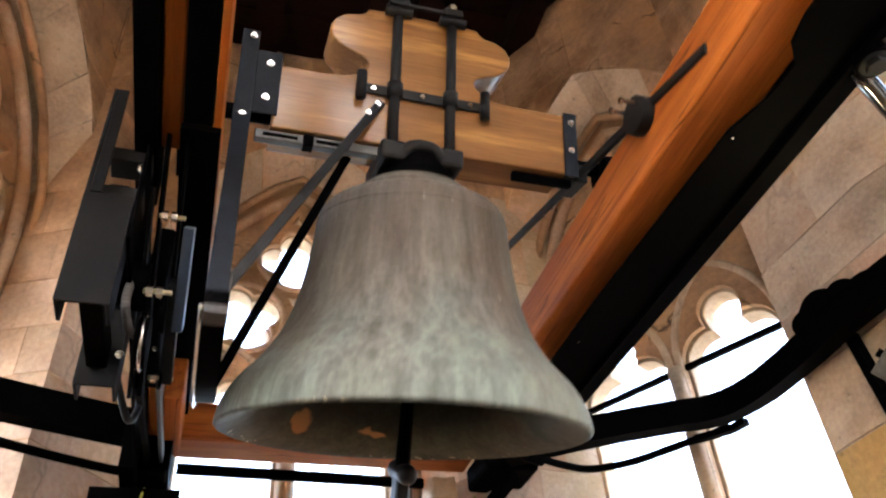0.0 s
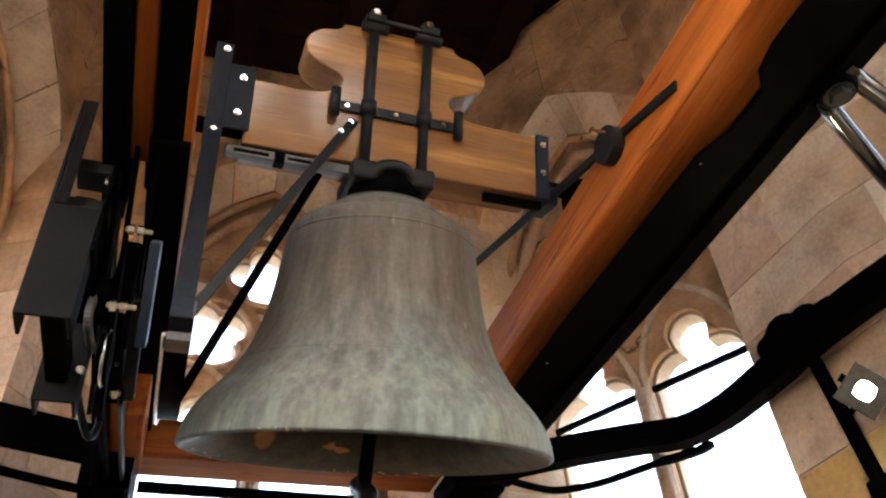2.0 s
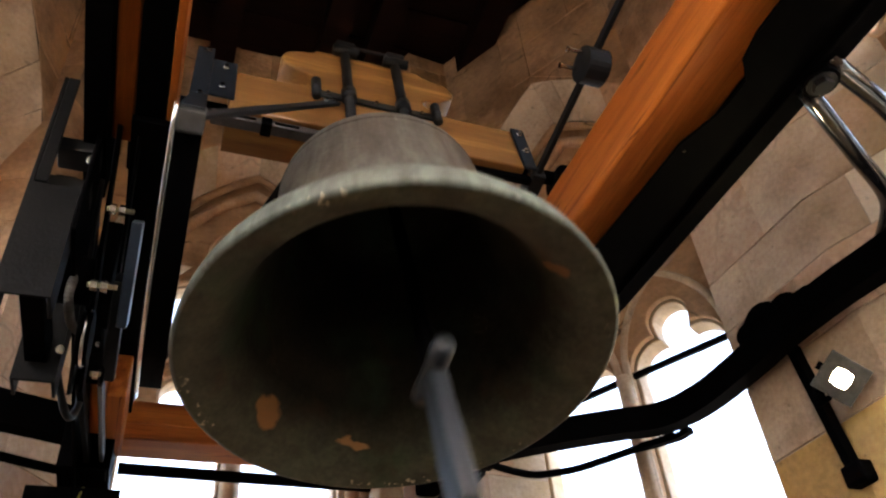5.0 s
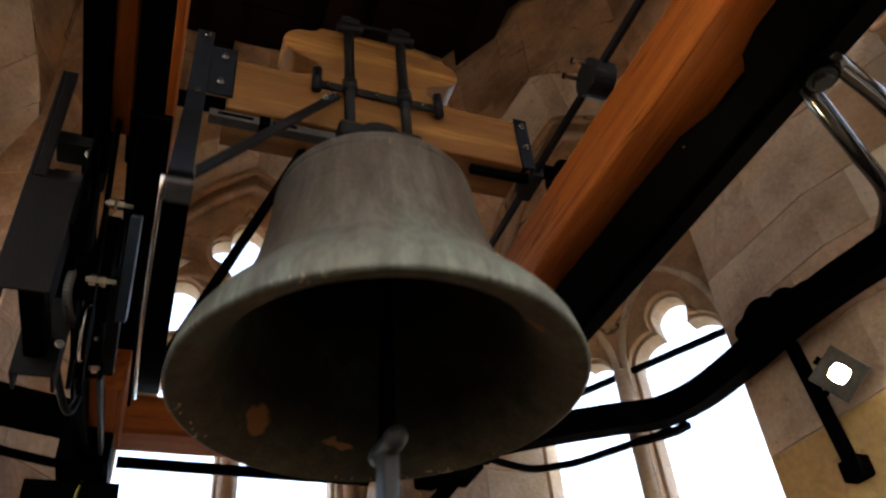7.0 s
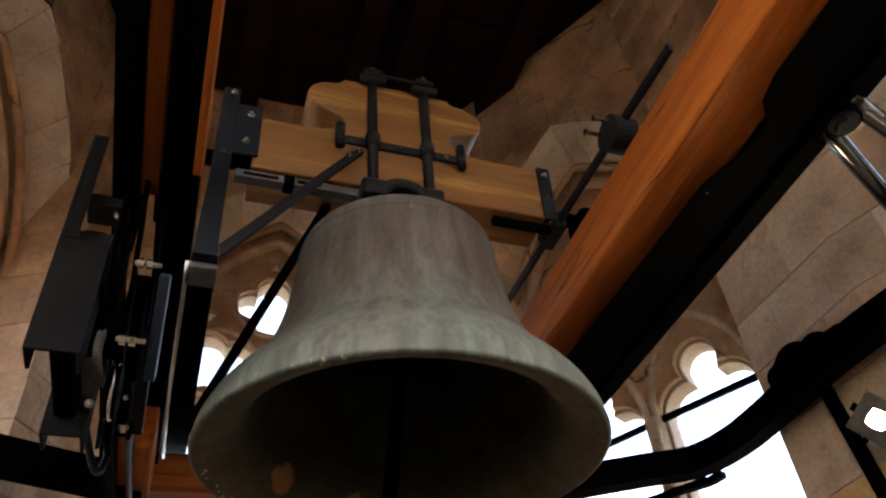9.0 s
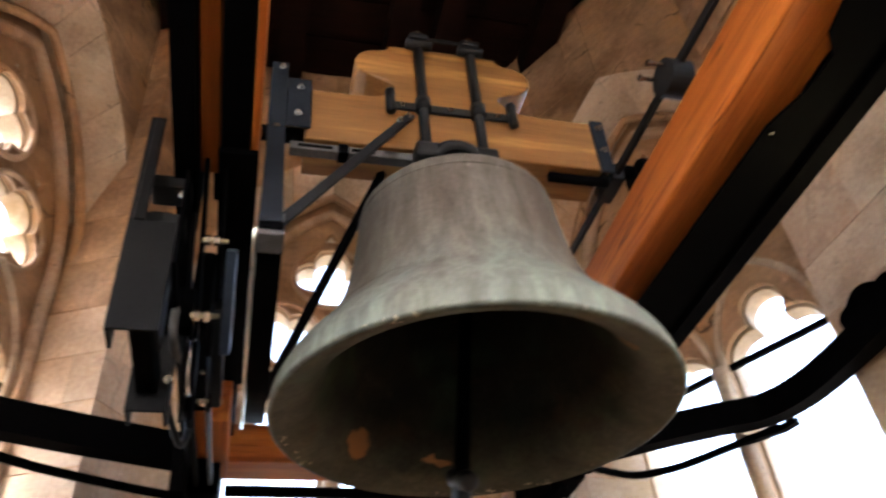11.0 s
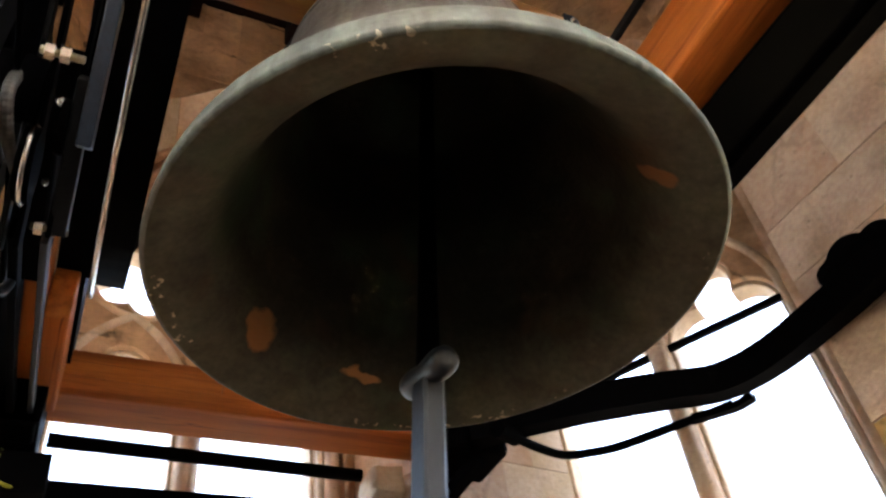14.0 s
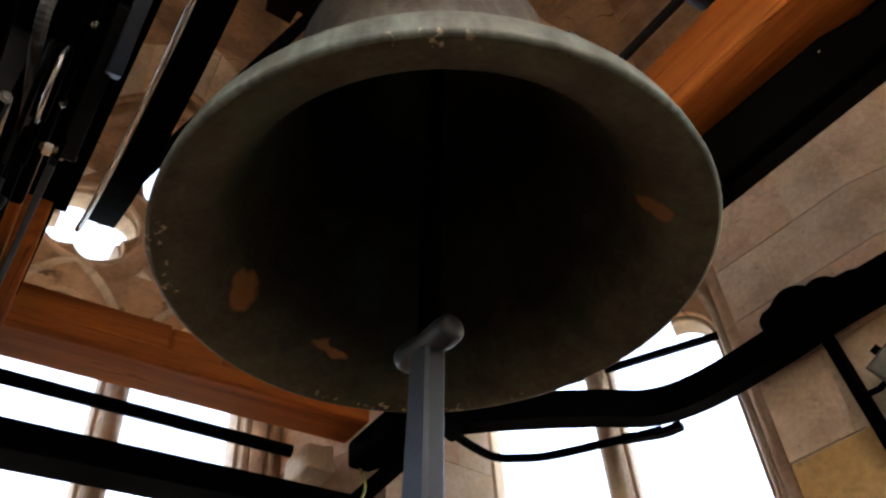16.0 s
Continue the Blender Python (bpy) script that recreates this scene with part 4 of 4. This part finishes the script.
for x, z in ((-0.601, 0.178), (-0.607, 0.028), (-0.676, 0.29), (-0.682, -0.06)):
    bolt("bolt", (x, YF - 0.013, z), (0, -1, 0), bell, 0.0095, 0.011)
arc = [(1.04 * math.sin(radians(a)), -1.04 * math.cos(radians(a))) for a in range(-31, 24, 3)]
rows = []
bm = bmesh.new()
for y, z in arc:
    k = 1 + 0.05 / 1.04
    rows.append([bm.verts.new(v) for v in ((LX - 0.03, y, z), (LX + 0.035, y, z), (LX + 0.035, y * k, z * k), (LX - 0.03, y * k, z * k))])
for a, b in zip(rows, rows[1:]):
    for i in range(4):
        bm.faces.new((a[i], a[(i + 1) % 4], b[(i + 1) % 4], b[i]))
bm.faces.new(rows[0]), bm.faces.new(rows[-1])
part("wheel_rim", bm, IRON, bell)
rim_edge = [(LX - 0.036, 1.105 * math.sin(radians(a)), -1.105 * math.cos(radians(a))) for a in range(-31, 27, 3)]
part("rim_cable", tube(rim_edge, 0.007, 8), STEEL, bell, "bright steel cable along the wheel rim", smooth=True)
part("brace_strap", bar((-0.165, YF - 0.012, 0.095), (LX + 0.02, -0.50, -0.87), 0.034, 0.014, (0, 1, 0)), IRON_GREY, bell)
part("diagonal_brace", bar((-0.26, 0.07, -0.08), (LX, 0.31, -1.03), 0.028, 0.028), IRON, bell)
for p in ((-0.182, YF - 0.028, 0.072), (-0.222, YF - 0.058, 0.008)):
    bolt("bolt", p, (0, -1, 0), bell, 0.008, 0.01)
rail = part("slot_rail", boxed(-0.63, -0.10, YF + 0.015, YF + 0.06, -0.128, -0.09), GALV, bell, "dull galvanised slotted rail")
part("slider", boxed(-0.45, -0.41, YF + 0.008, YF + 0.067, -0.134, -0.086), IRON, rail)
part("slot", boxed(-0.60, -0.47, YF + 0.011, YF + 0.02, -0.116, -0.104, bevel=0.001), IRON, rail)
part("slot", boxed(-0.40, -0.31, YF + 0.011, YF + 0.02, -0.116, -0.104, bevel=0.001), IRON, rail)
part("spoke_shoe", bar((LX + 0.004, -0.475, -0.84), (LX + 0.004, -0.545, -0.975), 0.066, 0.056), GALV, bell, "dull galvanised shoe at the wheel rim")
part("slot_rail", boxed(0.40, 0.66, YF + 0.03, YF + 0.06, -0.125, -0.09), IRON, bell)
# gudgeons
part("gudgeon", tube([(-0.80, 0, 0), (-0.5, 0, 0)], 0.032, 16), IRON, bell, smooth=True)
part("gudgeon", tube([(0.6, 0, 0), (0.86, 0, 0)], 0.032, 16), IRON, bell, smooth=True)
# balance rod with its weight
RX = 0.70
part("end_strap", boxed(RX - 0.085, RX - 0.025, YF - 0.014, YF - 0.002, -0.10, 0.20), IRON_BLUE, bell)
for z in (0.15, 0.02):
    bolt("bolt", (RX - 0.055, YF - 0.014, z), (0, -1, 0), bell, 0.0095, 0.011)
part("balance_rod", bar((RX, -0.96, -0.06), (RX, 0.88, -0.065), 0.020, 0.036), IRON_GREY, bell)
part("rod_clamp", boxed(RX - 0.03, RX + 0.03, -0.06, 0.10, -0.10, -0.02, bevel=0.006), IRON_GREY, bell)
for y in (-0.04, 0.08):
    bolt("bolt", (RX - 0.03, y, -0.06), (-1, 0, 0), bell, 0.011, 0.011)
part("counterweight", tube([(RX - 0.045, -0.57, -0.085), (RX + 0.045, -0.57, -0.085)], 0.072, 24), IRON_GREY, bell)
for y in (-0.605, -0.535):
    part("clamp_screw", tube([(RX - 0.115, y, -0.06), (RX - 0.105, y, -0.06), (RX - 0.104, y, -0.06), (RX - 0.04, y, -0.06)], [0.013, 0.013, 0.0085, 0.0085], 8), STEEL, bell)
# clapper
clapper = new("clapper")
clapper.parent = bell
clapper.empty_display_size = 0.1
tagged(clapper, "grey iron clapper with a long flat flight")
part("clapper_shaft", tube([(0, 0, 0.02), (0, 0, -0.70), (0, 0, -0.93)], [0.02, 0.026, 0.030], 12), IRON, clapper, smooth=True)
# the striker lies across the shaft, with a rounded head on either side
reach = [(-0.112, 0.012), (-0.108, 0.026), (-0.098, 0.034), (-0.075, 0.037), (-0.05, 0.036), (-0.03, 0.033), (0.03, 0.033), (0.05, 0.036), (0.075, 0.037), (0.098, 0.034), (0.108, 0.026), (0.112, 0.012)]
part("striker", tube([(0, y, -0.925) for y, r in reach], [r for y, r in reach], 20), CLAPPER_IRON, clapper, "worn iron striker with rounded heads", smooth=True)
# flat flight below it, chamfered, a little wider at its foot
corners = ((-0.7, -1), (0.7, -1), (1, -0.8), (1, 0.8), (0.7, 1), (-0.7, 1), (-1, 0.8), (-1, -0.8))
bm = bmesh.new()
rows = [[bm.verts.new((x * 0.027 * k, y * d, z)) for x, y in corners] for z, d, k in ((-0.90, 0.036, 0.9), (-0.96, 0.040, 1.0), (-1.10, 0.043, 1.0), (-1.372, 0.051, 1.05), (-1.385, 0.044, 0.9))]
for a, b in zip(rows, rows[1:]):
    for i in range(8):
        bm.faces.new((a[i], a[(i + 1) % 8], b[(i + 1) % 8], b[i]))
bm.faces.new(rows[0]), bm.faces.new(rows[-1])
part("clapper_flight", bm, CLAPPER_IRON, clapper)

# bearings on the beams
for x0, x1 in ((0.85, 0.93), (-0.83, -0.74)):
    b = empty("bearing_block", pose((x0 + x1) / 2, AXIS.y, 3.66 + (0.04 if x0 > 0 else 0.0)), "black cast bearing block bolted on the beam", "bearing", "bearings")
    part("housing", boxed(-(x1 - x0) / 2, (x1 - x0) / 2, -0.08, 0.08, 0.0, 0.24, bevel=0.03), IRON, b)
    part("foot", boxed(-(x1 - x0) / 2 - 0.01, (x1 - x0) / 2 + 0.01, -0.14, 0.14, 0.0, 0.03), IRON, b)


# ---- what moves ----
def ease(t, a, b):
    k = min(1.0, max(0.0, (t - a) / (b - a)))
    return k * k * (3 - 2 * k)


# small departures of the ringing from an even swing
LEAN_T = [0, 0.5, 1, 1.5, 2, 2.5, 3, 3.5, 4, 6.5, 7, 7.5, 8, 10.5]
LEAN = [-0.6, 0.2, 2.6, 2.0, 2.3, 0.6, -0.2, 2.3, 2.0, -0.8, -0.6, 1.4, 0.4, -2.2]


LATE_T, LATE = [12, 12.5, 13, 13.5, 14, 14.5, 15, 15.5], [0.0, 1.6, -0.4, 0.0, 1.3, 0.5, -0.3, 0.0]


def swing(t):
    """The bell's lean in degrees; positive brings its mouth towards -y."""
    g = 1 / (1 + math.exp((t - 5.41) / 2.42))
    early = 0.28 - 2.57 * g - 26.6 * g * math.cos(3.4635 * (t - 2.07))
    early += np.interp(t, LEAN_T, LEAN)
    late = -0.3 + 1.0 * ease(t, 14.5, 15.6) + 2.2 * math.cos(2 * math.pi * (t - 15.25) / 1.83)
    late += np.interp(t, LATE_T, LATE)
    return early + (late - early) * ease(t, 10.2, 11.4)


def clap(t):
    """The clapper's lean from the vertical."""
    # in the first strokes it is thrown further towards -y
    far = max(0.0, -math.cos(3.4635 * (t - 1.95))) * (1 - ease(t, 3.4, 5.5))
    wave = -math.cos(3.4635 * (t - 1.95 - 0.08 * far))
    early = 1.3 + wave * (36 + 15 * far * far - 6 * ease(t, 6.6, 8.2))
    late = -1.8 + 18.8 * math.exp(-0.24 * (t - 13)) * math.cos(2 * math.pi * (t - 14.984) / 1.65)
    return early + (late - early) * ease(t, 8.2, 10.4)


def motions():
    times = [k / 10 for k in range(161)]
    walk(bell, [(t, Matrix.Translation(AXIS) @ Matrix.Rotation(radians(-swing(t)), 4, "X")) for t in times])
    walk(clapper, [(t, Matrix.Translation((0.045, 0, -0.37)) @ Matrix.Rotation(radians(-(clap(t) - swing(t))), 4, "X")) for t in times])


motions()
